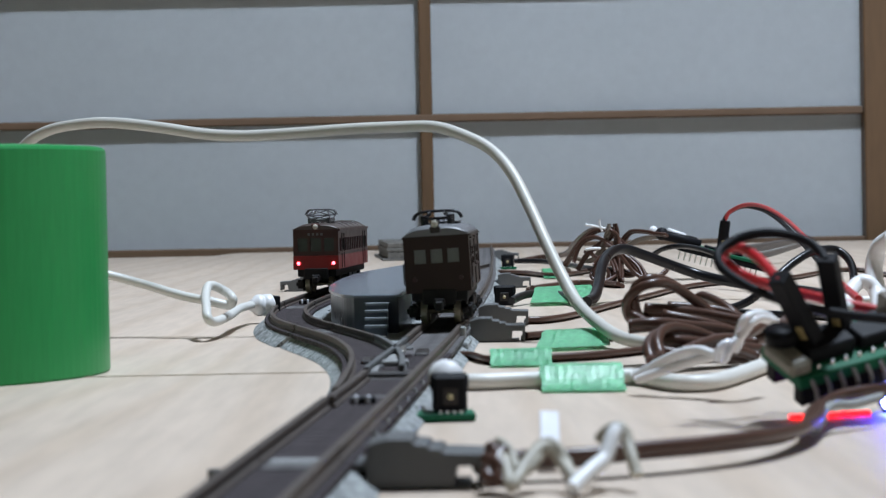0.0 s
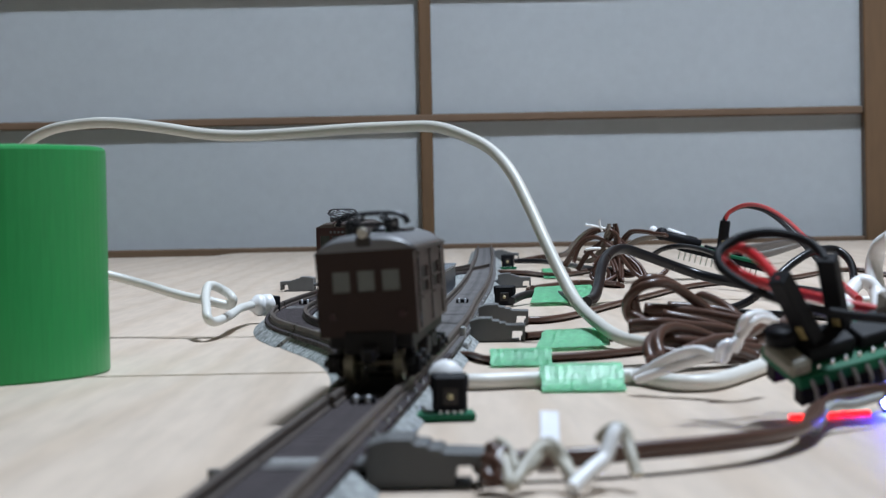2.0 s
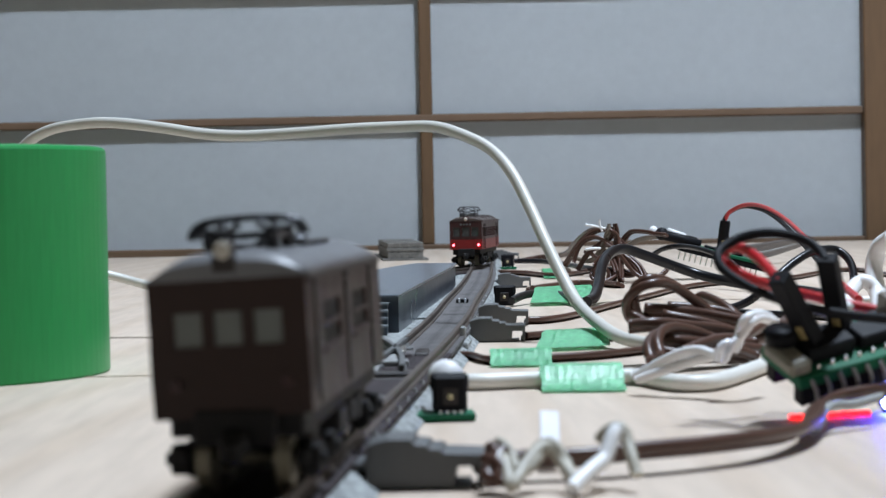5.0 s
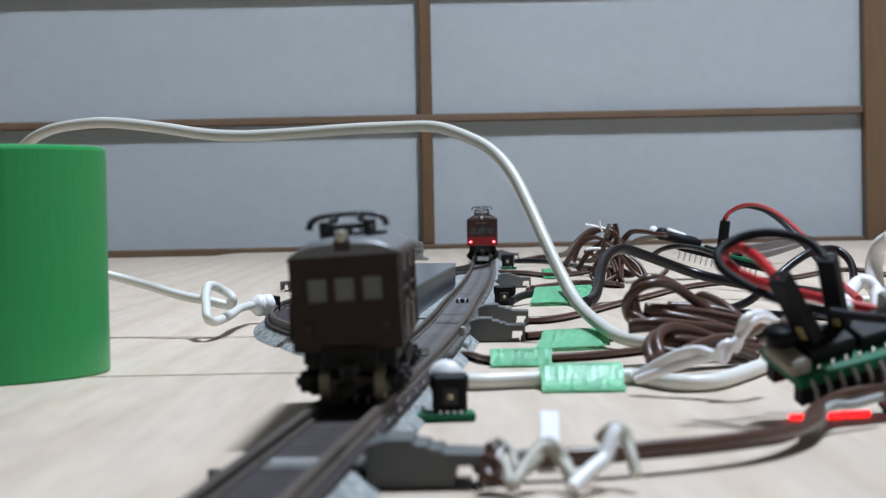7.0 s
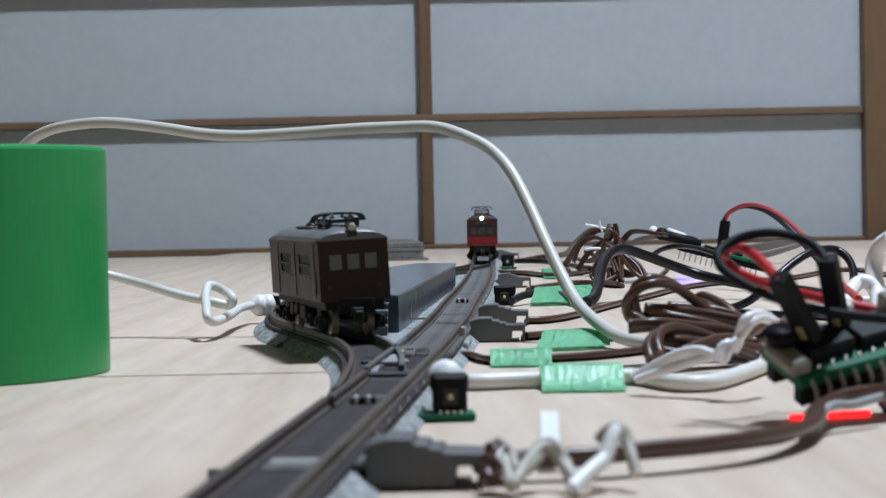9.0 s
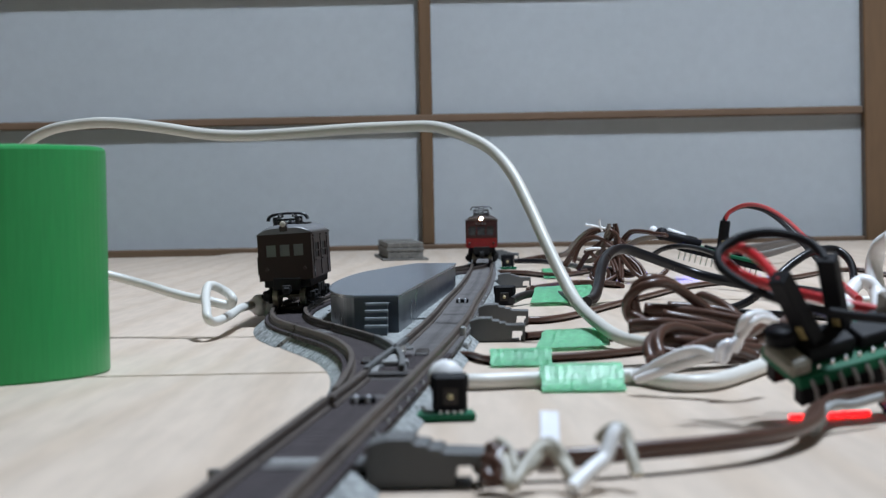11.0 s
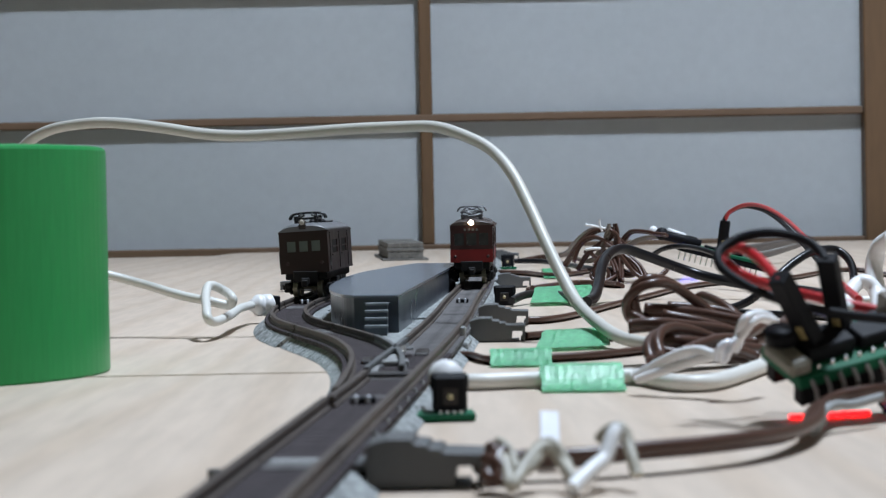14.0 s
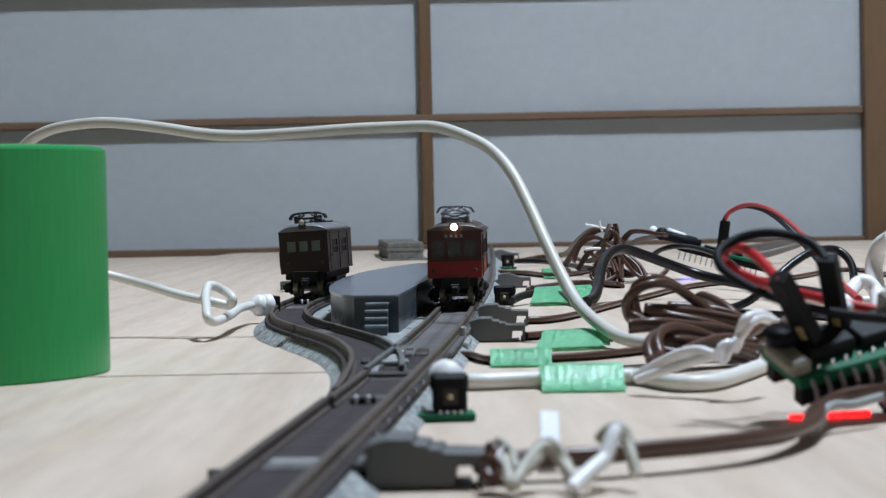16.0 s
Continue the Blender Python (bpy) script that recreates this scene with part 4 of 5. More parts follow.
def housings():
    for top, foot, r in (((0.0519, 0.324, 0.0234), (0.0586, 0.331, 0.0121), .0015), ((0.0604, 0.329, 0.0261), (0.0642, 0.337, 0.0117), .0015)):
        h = thing("jumper_plug", None, "black plastic jumper plug standing on the circuit board", "plug", "jumper plugs")
        a, b = Vector(top), Vector(foot)
        d = (a - b)
        q = d.to_track_quat("Z", "Y").to_matrix().to_4x4()
        bm = bmesh.new()
        box(bm, -r, -r, 0, r, r, d.length, .0002, Matrix.Translation(b) @ q)
        part("housing", bm, BLACK, h)
        bm = bmesh.new()
        box(bm, -r * .45, -r - .0001, d.length * .18, r * .45, -r + .0003, d.length * .36, .0001, Matrix.Translation(b) @ q)
        part("contact_window", bm, GOLD, h)
    # two-pin plug at the far board
    h = thing("jumper_plug", pose(.1270, .9520, .0135, 0, 8, 0), "black two-pin jumper plug on the far circuit board", "plug", "jumper plugs")
    bm = bmesh.new()
    box(bm, -.0024, -.0013, 0, .0022, .0013, .0135, .0004)
    part("housing", bm, BLACK, h)
    bm = bmesh.new()
    box(bm, -.0008, -.0015, .0025, .0008, -.0011, .0045)
    part("contact_window", bm, GOLD, h)


def far_board():
    c = thing("circuit_board", pose(.1170, .9600, .0140, 0, 15, -12), "far green circuit board with pins hanging underneath", "circuit board")
    bm = bmesh.new()
    box(bm, -.0090, -.0060, 0, .0330, .0120, .0014, .0001)
    part("board", bm, PCB, c)
    bm = bmesh.new()
    box(bm, -.0086, -.0058, -.0026, .0326, -.0034, -.0001, .0002)
    part("pin_header", bm, BLACK, c)
    for i in range(15):
        bm = bmesh.new()
        pin(bm, -.0072 + .00254 * i, -.0046, -.0064, -.0020)
        part("pin", bm, SILVER, c)
    for x, y, w, d, h, m in ((-.0040, 0, .0050, .0050, .0036, BLACK), (.0060, .002, .0070, .0060, .0012, BLACK), (.0180, 0, .0050, .0040, .0024, BLACK), (-.0085, .002, .0030, .0050, .0020, SILVER)):
        bm = bmesh.new()
        box(bm, x - w / 2, y - d / 2, .0013, x + w / 2, y + d / 2, .0014 + h, .0003)
        part("component", bm, m, c)
    # white socket and black plug lead at its left
    k = thing("barrel_plug", None, "black plug with a white collar by the far board", "plug")
    bm = bmesh.new()
    tube(bm, [Vector((0.0989, 0.952, 0.0212)), Vector((0.1069, 0.95, 0.0192)), Vector((0.1168, 0.948, 0.016))], .0023, 14)
    part("grip", bm, BLACK, k, "", True)
    bm = bmesh.new()
    bmesh.ops.create_uvsphere(bm, u_segments=16, v_segments=10, radius=.0030, matrix=Matrix.Translation(Vector((0.0997, 0.952, 0.0214))))
    part("strain_relief", bm, BLACK, k, "", True)
    bm = bmesh.new()
    tube(bm, [Vector((0.1034, 0.96, 0.0228)), Vector((0.1112, 0.956, 0.0198))], .0013, 12)
    part("collar", bm, WHITE_PLASTIC, k, "", True)
    bm = bmesh.new()
    bmesh.ops.create_uvsphere(bm, u_segments=16, v_segments=10, radius=.0022, matrix=Matrix.Translation(Vector((0.0969, 0.962, 0.0227))))
    part("cap", bm, WHITE_PLASTIC, k, "round white cap", True)


def led(name, at, r, lit, dark, label, lit_front=True, stands=True):
    """A bulb that glows on one half, in an added black cup that blocks this half's light while off; the bulb turns in
    the cup when it is switched.
    """
    t = thing(name, pose(*at, 0 if stands else 90), label, "led light", "indicator lights")
    bm = bmesh.new()
    bmesh.ops.create_uvsphere(bm, u_segments=16, v_segments=10, radius=r * 1.06)
    bmesh.ops.delete(bm, geom=[f for f in bm.faces if f.calc_center_median().y < -.3 * r], context="FACES")
    bmesh.ops.solidify(bm, geom=bm.faces[:], thickness=-.0003)
    if stands:
        box(bm, -r * .5, r * .4, -at[2], r * .5, r * 1.4, -r * .5)
    else:
        box(bm, -r * .5, r * .8, -r * .5, r * .5, r * 1.5, r * .5)
    part("blocking_cup", bm, BLACK, t)
    bm = bmesh.new()
    bmesh.ops.create_uvsphere(bm, u_segments=16, v_segments=10, radius=r)
    for f in bm.faces:
        f.material_index = 0 if f.calc_center_median().y * (1 if lit_front else -1) < -.3 * r else 1
        f.smooth = True
    return part("bulb", bm, (lit, dark), t, "clear bulb")


def leds():
    for x, y in ((.0562, .3330), (.0618, .3350), (.0650, .3362), (.0668, .3368)):
        bm = bmesh.new()
        box(bm, x - .0016, y - .0006, .0003, x + .0016, y + .0006, .0010, .0002)
        tagged(part("red_led", bm, LED_RED), "small red indicator light glowing under the circuit board", "led light", "indicator lights")
    a = led("blue_led", (.0730, .3420, .0024), .0020, LED_BLUE, LED_OFF, "blue indicator light under the near circuit board")
    b = led("blue_led", (.1128, .9612, .0138), .0011, LED_BLUE_FAR, LED_OFF, "blue indicator light under the far circuit board", False, False)
    return a, b


def tag_strip():
    bm = bmesh.new()
    box(bm, -.0013, -.0003, 0, .0013, .0003, .0125, .0001, pose(.0136, .2740, .0010, -62, 4, 0))
    tagged(part("tie_tag", bm, TIE_WHITE), "white plastic tie end standing up from the cable", "twist tie", "twist ties")


def cable(name, kind, material, r, nodes, label, category, group=""):
    bm = bmesh.new()
    if kind == "twin":
        twin(bm, nodes, r, 6, 8, .5)
    else:
        wire(bm, nodes, r, 12, 7)
    return tagged(part(name, bm, material), label, category, group)


feeders()
sensors()
turnout_parts()
slab_stack()
tapes()
near_board()
housings()
far_board()
near_blue_led, far_blue_led = leds()
tag_strip()


# ---- cables ----
cable("white_arch_cable", "round", CREAM_PVC, 0.0016, [(-0.1279, 0.62, 0.029), (-0.1268, 0.62, 0.0474), (-0.1239, 0.62, 0.0554), (-0.1154, 0.615, 0.0601), (-0.1037, 0.61, 0.0618), (-0.093, 0.605, 0.0615), (-0.0793, 0.6, 0.0596), (-0.0677, 0.597, 0.0576), (-0.0561, 0.594, 0.0567), (-0.0414, 0.59, 0.057), (-0.0253, 0.586, 0.0577), (-0.0125, 0.583, 0.0579), (-0.0015, 0.578, 0.0575), (0.0067, 0.572, 0.0546), (0.0135, 0.567, 0.0506), (0.0186, 0.56, 0.0444), (0.0229, 0.552, 0.0353), (0.0266, 0.543, 0.0259), (0.0304, 0.535, 0.0169), (0.0339, 0.526, 0.01), (0.0389, 0.515, 0.0051), (0.0426, 0.503, 0.003), (0.0476, 0.492, 0.0022), (0.0535, 0.48, 0.0016)], "white sheathed cable arching high over the tracks", "cable", "white cables")
cable("white_cable", "round", WHITE_PVC, 0.0013, [(-0.1108, 0.59, 0.0211), (-0.1016, 0.592, 0.0196), (-0.0941, 0.595, 0.0176), (-0.0843, 0.594, 0.0148), (-0.074, 0.5878, 0.012), (-0.0657, 0.5842, 0.0104), (-0.0602, 0.5844, 0.0092), (-0.0591, 0.584, 0.0111), (-0.062, 0.5878, 0.0132), (-0.0655, 0.5859, 0.0147), (-0.0662, 0.5813, 0.0126), (-0.0651, 0.572, 0.0091), (-0.0642, 0.5673, 0.0065), (-0.0629, 0.5722, 0.0052), (-0.0613, 0.5938, 0.0056), (-0.0612, 0.6272, 0.0062), (-0.0599, 0.65, 0.0061)], "white cable knotted into a loop beside the siding", "cable", "white cables")
cable("white_cable", "round", WHITE_PVC, 0.0016, [(0.0012, 0.4005, 0.0017), (0.0066, 0.3992, 0.0017), (0.0143, 0.4013, 0.0017), (0.023, 0.4018, 0.0017), (0.0341, 0.4044, 0.0017), (0.0382, 0.402, 0.0017), (0.0432, 0.3878, 0.0017), (0.0496, 0.3888, 0.0017), (0.0572, 0.4055, 0.0017), (0.0686, 0.4353, 0.0017)], "white sheathed cable taped flat to the board", "cable", "white cables")
cable("white_strand", "round", WHITE_PLASTIC, 0.00085, [(0.0345, 0.383, 0.0034), (0.0372, 0.381, 0.0051), (0.0406, 0.378, 0.0072), (0.0434, 0.376, 0.0084), (0.0457, 0.374, 0.0087), (0.0477, 0.372, 0.0081), (0.0494, 0.371, 0.0084), (0.0507, 0.37, 0.0097), (0.0518, 0.369, 0.0111), (0.0522, 0.368, 0.013), (0.0532, 0.368, 0.0146), (0.0554, 0.37, 0.0152), (0.0576, 0.373, 0.0146), (0.0596, 0.377, 0.0133)], "bare white inner strand pulled from the cable", "wire", "white strands")
cable("white_strand", "round", WHITE_PLASTIC, 0.00085, [(0.0349, 0.381, 0.0029), (0.038, 0.379, 0.0042), (0.0414, 0.377, 0.0055), (0.0443, 0.375, 0.0066), (0.0468, 0.373, 0.0074), (0.0488, 0.371, 0.008), (0.0504, 0.369, 0.0091), (0.0513, 0.368, 0.0105), (0.0528, 0.368, 0.0122), (0.0539, 0.368, 0.0137), (0.0559, 0.37, 0.0145), (0.0586, 0.374, 0.0137)], "bare white inner strand pulled from the cable", "wire", "white strands")
cable("white_strand", "round", WHITE_PLASTIC, 0.0007, [(0.0363, 0.384, 0.0037), (0.0394, 0.382, 0.0059), (0.0432, 0.379, 0.0075), (0.0465, 0.376, 0.0078), (0.0488, 0.373, 0.0077), (0.0504, 0.371, 0.0086), (0.0512, 0.37, 0.0099)], "bare white inner strand pulled from the cable", "wire", "white strands")
cable("white_tie", "round", TIE_WHITE, .0005, [(0.0479, 0.369, 0.007), (0.048, 0.368, 0.0091), (0.049, 0.368, 0.0102), (0.05, 0.368, 0.0098), (0.0498, 0.368, 0.0078), (0.0489, 0.369, 0.0068), (0.0485, 0.367, 0.0089), (0.0495, 0.367, 0.0105), (0.0508, 0.369, 0.0101), (0.0509, 0.369, 0.0085)], "crumpled milky twist tie holding the white strands", "twist tie", "twist ties")
cable("white_tie", "round", TIE_WHITE, .0005, [(0.0494, 0.369, 0.007), (0.05, 0.367, 0.0085), (0.0508, 0.367, 0.0105), (0.0518, 0.368, 0.0112), (0.0523, 0.369, 0.0103), (0.0512, 0.369, 0.0084)], "crumpled milky twist tie holding the white strands", "twist tie", "twist ties")
cable("brown_cable", "twin", BROWN_PVC, 0.00095, [(0.0043, 0.262, 0.0028), (0.0078, 0.2653, 0.0028), (0.0121, 0.2658, 0.0029), (0.0172, 0.2664, 0.0029), (0.0247, 0.2693, 0.0032), (0.0334, 0.274, 0.0032), (0.0418, 0.2812, 0.0031), (0.048, 0.2909, 0.0027), (0.0527, 0.3023, 0.0029), (0.0555, 0.3128, 0.0037), (0.0593, 0.322, 0.0043), (0.0645, 0.326, 0.0048), (0.0702, 0.33, 0.0049)], "brown twin-core cable running to the near circuit board", "cable", "brown cables")
cable("grey_wire", "round", PALE_GREY, 0.0007, [(0.0536, 0.305, 0.0012), (0.0552, 0.308, 0.0025), (0.0566, 0.311, 0.0039), (0.0587, 0.314, 0.0043), (0.0618, 0.317, 0.004), (0.0672, 0.322, 0.0046)], "thin grey wire beside the circuit board", "wire", "")
cable("brown_cable", "twin", BROWN_PVC, 0.0009, [(0.0208, 0.5449, 0.0011), (0.0287, 0.5496, 0.0011), (0.0369, 0.5396, 0.0011), (0.0438, 0.535, 0.0011)], "brown twin-core cable taped beside the track", "cable", "brown cables")
cable("brown_cable", "twin", BROWN_PVC, 0.0008, [(0.0024, 0.4808, 0.001), (0.0067, 0.4777, 0.001), (0.0101, 0.4643, 0.001), (0.0166, 0.4643, 0.001), (0.0243, 0.4674, 0.001), (0.0349, 0.4733, 0.001), (0.0464, 0.4869, 0.001), (0.0563, 0.5041, 0.001)], "brown twin-core cable from the turnout", "cable", "brown cables")
cable("brown_cable", "twin", BROWN_PVC, 0.0009, [(0.0241, 0.6204, 0.0011), (0.031, 0.6241, 0.0011), (0.0411, 0.6501, 0.0011), (0.056, 0.7042, 0.0011), (0.0731, 0.7634, 0.0011), (0.0934, 0.8335, 0.0011), (0.1128, 0.8791, 0.0011), (0.1319, 0.8954, 0.0011), (0.1539, 0.9258, 0.0011), (0.1861, 1.0045, 0.0011), (0.2013, 1.0126, 0.0011), (0.1996, 0.9285, 0.0011)], "brown twin-core cable crossing the board", "cable", "brown cables")
cable("brown_cable", "twin", BROWN_PVC, 0.0011, [(0.0351, 0.8512, 0.0014), (0.045, 0.8768, 0.0014), (0.0573, 0.9029, 0.0014), (0.0685, 0.8899, 0.0014), (0.0739, 0.8739, 0.0014)], "brown twin-core cable from the far feeder", "cable", "brown cables")
cable("brown_cable", "twin", BROWN_PVC, 0.001, [(0.0288, 1.0763, 0.0013), (0.0415, 1.0587, 0.0013), (0.0536, 1.0156, 0.0013), (0.0702, 1.0586, 0.0013), (0.0932, 1.1676, 0.0013)], "brown twin-core cable from the far feeder", "cable", "brown cables")
cable("brown_cable", "twin", BROWN_PVC, 0.001, [(0.0375, 1.2, 0.0031), (0.0555, 1.24, 0.0047), (0.07, 1.2, 0.0073), (0.0696, 1.09, 0.0156), (0.0735, 1.04, 0.022), (0.0796, 1.01, 0.0228), (0.0841, 0.99, 0.0165), (0.0876, 0.98, 0.0105)], "brown twin-core cable from the far feeder", "cable", "brown cables")
cable("black_cable", "round", BLACK_PVC, 0.0014, [(0.04, 1.16, 0.005), (0.0546, 1.15, 0.0047), (0.0652, 1.12, 0.0037), (0.076, 1.06, 0.0028), (0.0878, 1.03, 0.0029)], "black cable from the far sensor", "cable", "black cables")
cable("black_cable", "round", BLACK_PVC, 0.0014, [(0.0235, 0.73, 0.0022), (0.0291, 0.745, 0.0036), (0.0369, 0.76, 0.0034), (0.0432, 0.745, 0.0029), (0.0475, 0.705, 0.0022)], "black cable from the trackside sensor", "cable", "black cables")
cable("black_cable", "round", BLACK_PVC, 0.0019, [(0.047, 0.69, 0.0031), (0.0504, 0.7, 0.0043), (0.0531, 0.715, 0.0086), (0.0555, 0.73, 0.014), (0.0596, 0.745, 0.0179), (0.0655, 0.755, 0.019), (0.0731, 0.76, 0.0165), (0.0838, 0.765, 0.0124), (0.0941, 0.765, 0.0087), (0.1051, 0.755, 0.0061), (0.117, 0.74, 0.0048), (0.1274, 0.72, 0.0034), (0.1352, 0.7, 0.0022)], "thick black cable arching over the board", "cable", "black cables")
cable("black_cable", "round", BLACK_PVC, 0.0011, [(0.089, 0.9, 0.0123), (0.0941, 0.89, 0.016), (0.1013, 0.88, 0.017), (0.1083, 0.86, 0.0154), (0.1148, 0.84, 0.0116), (0.1186, 0.82, 0.0058)], "black cable curling past the far circuit board", "cable", "black cables")
cable("black_cable", "round", BLACK_PVC, 0.0012, [(0.0736, 0.6, 0.0033), (0.0818, 0.6, 0.0045), (0.0883, 0.6, 0.0071), (0.0949, 0.6, 0.0127), (0.1015, 0.605, 0.0173), (0.1081, 0.61, 0.0203), (0.1157, 0.615, 0.0204), (0.1188, 0.61, 0.0168), (0.1176, 0.6, 0.0114), (0.1135, 0.59, 0.0078), (0.1121, 0.585, 0.0044)], "black cable looping up behind the near circuit board", "cable", "black cables")
cable("black_cable", "round", BLACK_PVC, 0.0011, [(0.0714, 0.6706, 0.0011), (0.0868, 0.6497, 0.0011), (0.098, 0.6314, 0.0011), (0.1101, 0.6134, 0.0011), (0.1197, 0.5652, 0.0011)], "black cable lying across the board", "cable", "black cables")
cable("brown_cable", "twin", BROWN_PVC, 0.00075, [(0.0559, 0.96, 0.0077), (0.0606, 0.95, 0.0156), (0.0681, 0.945, 0.0227), (0.0748, 0.94, 0.0236), (0.0791, 0.94, 0.0192), (0.0793, 0.935, 0.0104), (0.0791, 0.93, 0.0008)], "brown twin-core cable bundled in a tied coil", "cable", "far cable coil")
cable("brown_cable", "twin", BROWN_PVC, 0.00075, [(0.0581, 0.975, 0.0093), (0.0646, 0.97, 0.019), (0.0722, 0.965, 0.0242), (0.0782, 0.96, 0.0215), (0.0829, 0.955, 0.015), (0.0887, 0.95, 0.0073), (0.0933, 0.945, 0.0022), (0.0984, 0.94, 0.0028), (0.1023, 0.945, 0.0071)], "brown twin-core cable bundled in a tied coil", "cable", "far cable coil")
cable("brown_cable", "twin", CLEAR_PVC, 0.00075, [(0.0583, 0.955, 0.0116), (0.0669, 0.95, 0.0098), (0.0718, 0.945, 0.0154), (0.0741, 0.94, 0.0218), (0.0749, 0.94, 0.0264)], "brown twin-core cable bundled in a tied coil", "cable", "far cable coil")
cable("brown_cable", "twin", BROWN_PVC, 0.00075, [(0.0783, 0.95, 0.0265), (0.0792, 0.95, 0.0203), (0.0765, 0.95, 0.0127), (0.078, 0.945, 0.0064), (0.0795, 0.94, 0.0008)], "brown twin-core cable bundled in a tied coil", "cable", "far cable coil")
cable("brown_cable", "twin", BROWN_PVC, 0.00075, [(0.0699, 0.94, 0.0028), (0.073, 0.945, 0.0103), (0.0773, 0.95, 0.0152), (0.0836, 0.95, 0.0112), (0.0869, 0.945, 0.0049), (0.0826, 0.94, 0.0031), (0.0737, 0.94, 0.0053)], "brown twin-core cable bundled in a tied coil", "cable", "far cable coil")
cable("brown_cable", "twin", BROWN_PVC, 0.00075, [(0.0641, 0.93, 0.0008), (0.07, 0.925, 0.0008), (0.0767, 0.93, 0.0043), (0.0751, 0.94, 0.0116), (0.0709, 0.95, 0.0153), (0.0648, 0.955, 0.0141)], "brown twin-core cable bundled in a tied coil", "cable", "far cable coil")
cable("brown_cable", "twin", BROWN_PVC, 0.00075, [(0.082, 0.96, 0.0175), (0.0856, 0.955, 0.0222), (0.0903, 0.95, 0.0227), (0.0962, 0.945, 0.0216), (0.1007, 0.94, 0.021)], "brown twin-core cable bundled in a tied coil", "cable", "far cable coil")
cable("brown_cable", "twin", CLEAR_PVC, 0.00075, [(0.0842, 0.97, 0.0147), (0.0903, 0.965, 0.0186), (0.0984, 0.955, 0.0201), (0.1069, 0.95, 0.0185)], "brown twin-core cable bundled in a tied coil", "cable", "far cable coil")
cable("brown_cable", "twin", BROWN_PVC, 0.00075, [(0.0589, 0.945, 0.0093), (0.0624, 0.945, 0.0177), (0.0691, 0.942, 0.0206), (0.0765, 0.94, 0.0159), (0.0779, 0.938, 0.0078), (0.0759, 0.936, 0.0008)], "brown twin-core cable bundled in a tied coil", "cable", "far cable coil")
cable("brown_cable", "twin", BROWN_PVC, 0.00075, [(0.0609, 0.95, 0.0058), (0.0655, 0.948, 0.0129), (0.071, 0.945, 0.0175), (0.0755, 0.942, 0.0205), (0.076, 0.941, 0.0251)], "brown twin-core cable bundled in a tied coil", "cable", "far cable coil")
cable("brown_cable", "twin", BROWN_PVC, 0.00075, [(0.0671, 0.935, 0.0081), (0.0718, 0.936, 0.0126), (0.0776, 0.938, 0.0139), (0.0831, 0.938, 0.0098), (0.0886, 0.936, 0.0031), (0.0948, 0.935, 0.002), (0.0997, 0.938, 0.0054)], "brown twin-core cable bundled in a tied coil", "cable", "far cable coil")
cable("brown_cable", "twin", BROWN_PVC, 0.00075, [(0.0661, 0.938, 0.0136), (0.0722, 0.936, 0.008), (0.074, 0.934, 0.0025), (0.0698, 0.932, 0.0008), (0.0664, 0.934, 0.0041), (0.0694, 0.938, 0.01)], "brown twin-core cable bundled in a tied coil", "cable", "far cable coil")
cable("brown_cable", "twin", BROWN_PVC, 0.00075, [(0.0788, 0.945, 0.0204), (0.0832, 0.944, 0.0152), (0.086, 0.942, 0.0096), (0.0847, 0.94, 0.0046), (0.0801, 0.94, 0.0057)], "brown twin-core cable bundled in a tied coil", "cable", "far cable coil")
cable("brown_cable", "twin", BROWN_PVC, 0.00075, [(0.0719, 0.93, 0.0182), (0.078, 0.928, 0.0131), (0.0839, 0.926, 0.0055), (0.0887, 0.924, 0.0022), (0.0868, 0.93, 0.0079), (0.0798, 0.935, 0.0142)], "brown twin-core cable bundled in a tied coil", "cable", "far cable coil")
cable("brown_cable", "twin", BROWN_PVC, 0.0011, [(0.0696, 0.47, 0.0042), (0.0633, 0.465, 0.0078), (0.0565, 0.46, 0.0126), (0.0498, 0.455, 0.0173), (0.045, 0.45, 0.0185), (0.0413, 0.45, 0.0168), (0.0403, 0.452, 0.0133), (0.042, 0.455, 0.01), (0.0475, 0.458, 0.0085), (0.0566, 0.462, 0.0075)], "brown twin-core cable bundled in a tied coil", "cable", "near cable coil")
cable("brown_cable", "twin", BROWN_PVC, 0.0011, [(0.0378, 0.43, 0.0099), (0.0434, 0.43, 0.0102), (0.0498, 0.435, 0.0092), (0.0563, 0.44, 0.0082), (0.0629, 0.445, 0.0065)], "brown twin-core cable bundled in a tied coil", "cable", "near cable coil")
cable("brown_cable", "twin", BROWN_PVC, 0.0011, [(0.0435, 0.455, 0.0121), (0.0497, 0.455, 0.0115), (0.0574, 0.458, 0.0102), (0.0651, 0.46, 0.0084), (0.0708, 0.465, 0.0058)], "brown twin-core cable bundled in a tied coil", "cable", "near cable coil")
cable("brown_cable", "twin", BROWN_PVC, 0.0011, [(0.0412, 0.42, 0.0079), (0.0469, 0.42, 0.0071), (0.0532, 0.425, 0.006), (0.0596, 0.43, 0.0048), (0.0656, 0.435, 0.0039)], "brown twin-core cable bundled in a tied coil", "cable", "near cable coil")
cable("brown_cable", "twin", BROWN_PVC, 0.0011, [(0.0408, 0.405, 0.005), (0.0408, 0.41, 0.008), (0.0439, 0.418, 0.0097), (0.0498, 0.425, 0.0086), (0.0573, 0.43, 0.0058), (0.0639, 0.435, 0.0054)], "brown twin-core cable bundled in a tied coil", "cable", "near cable coil")
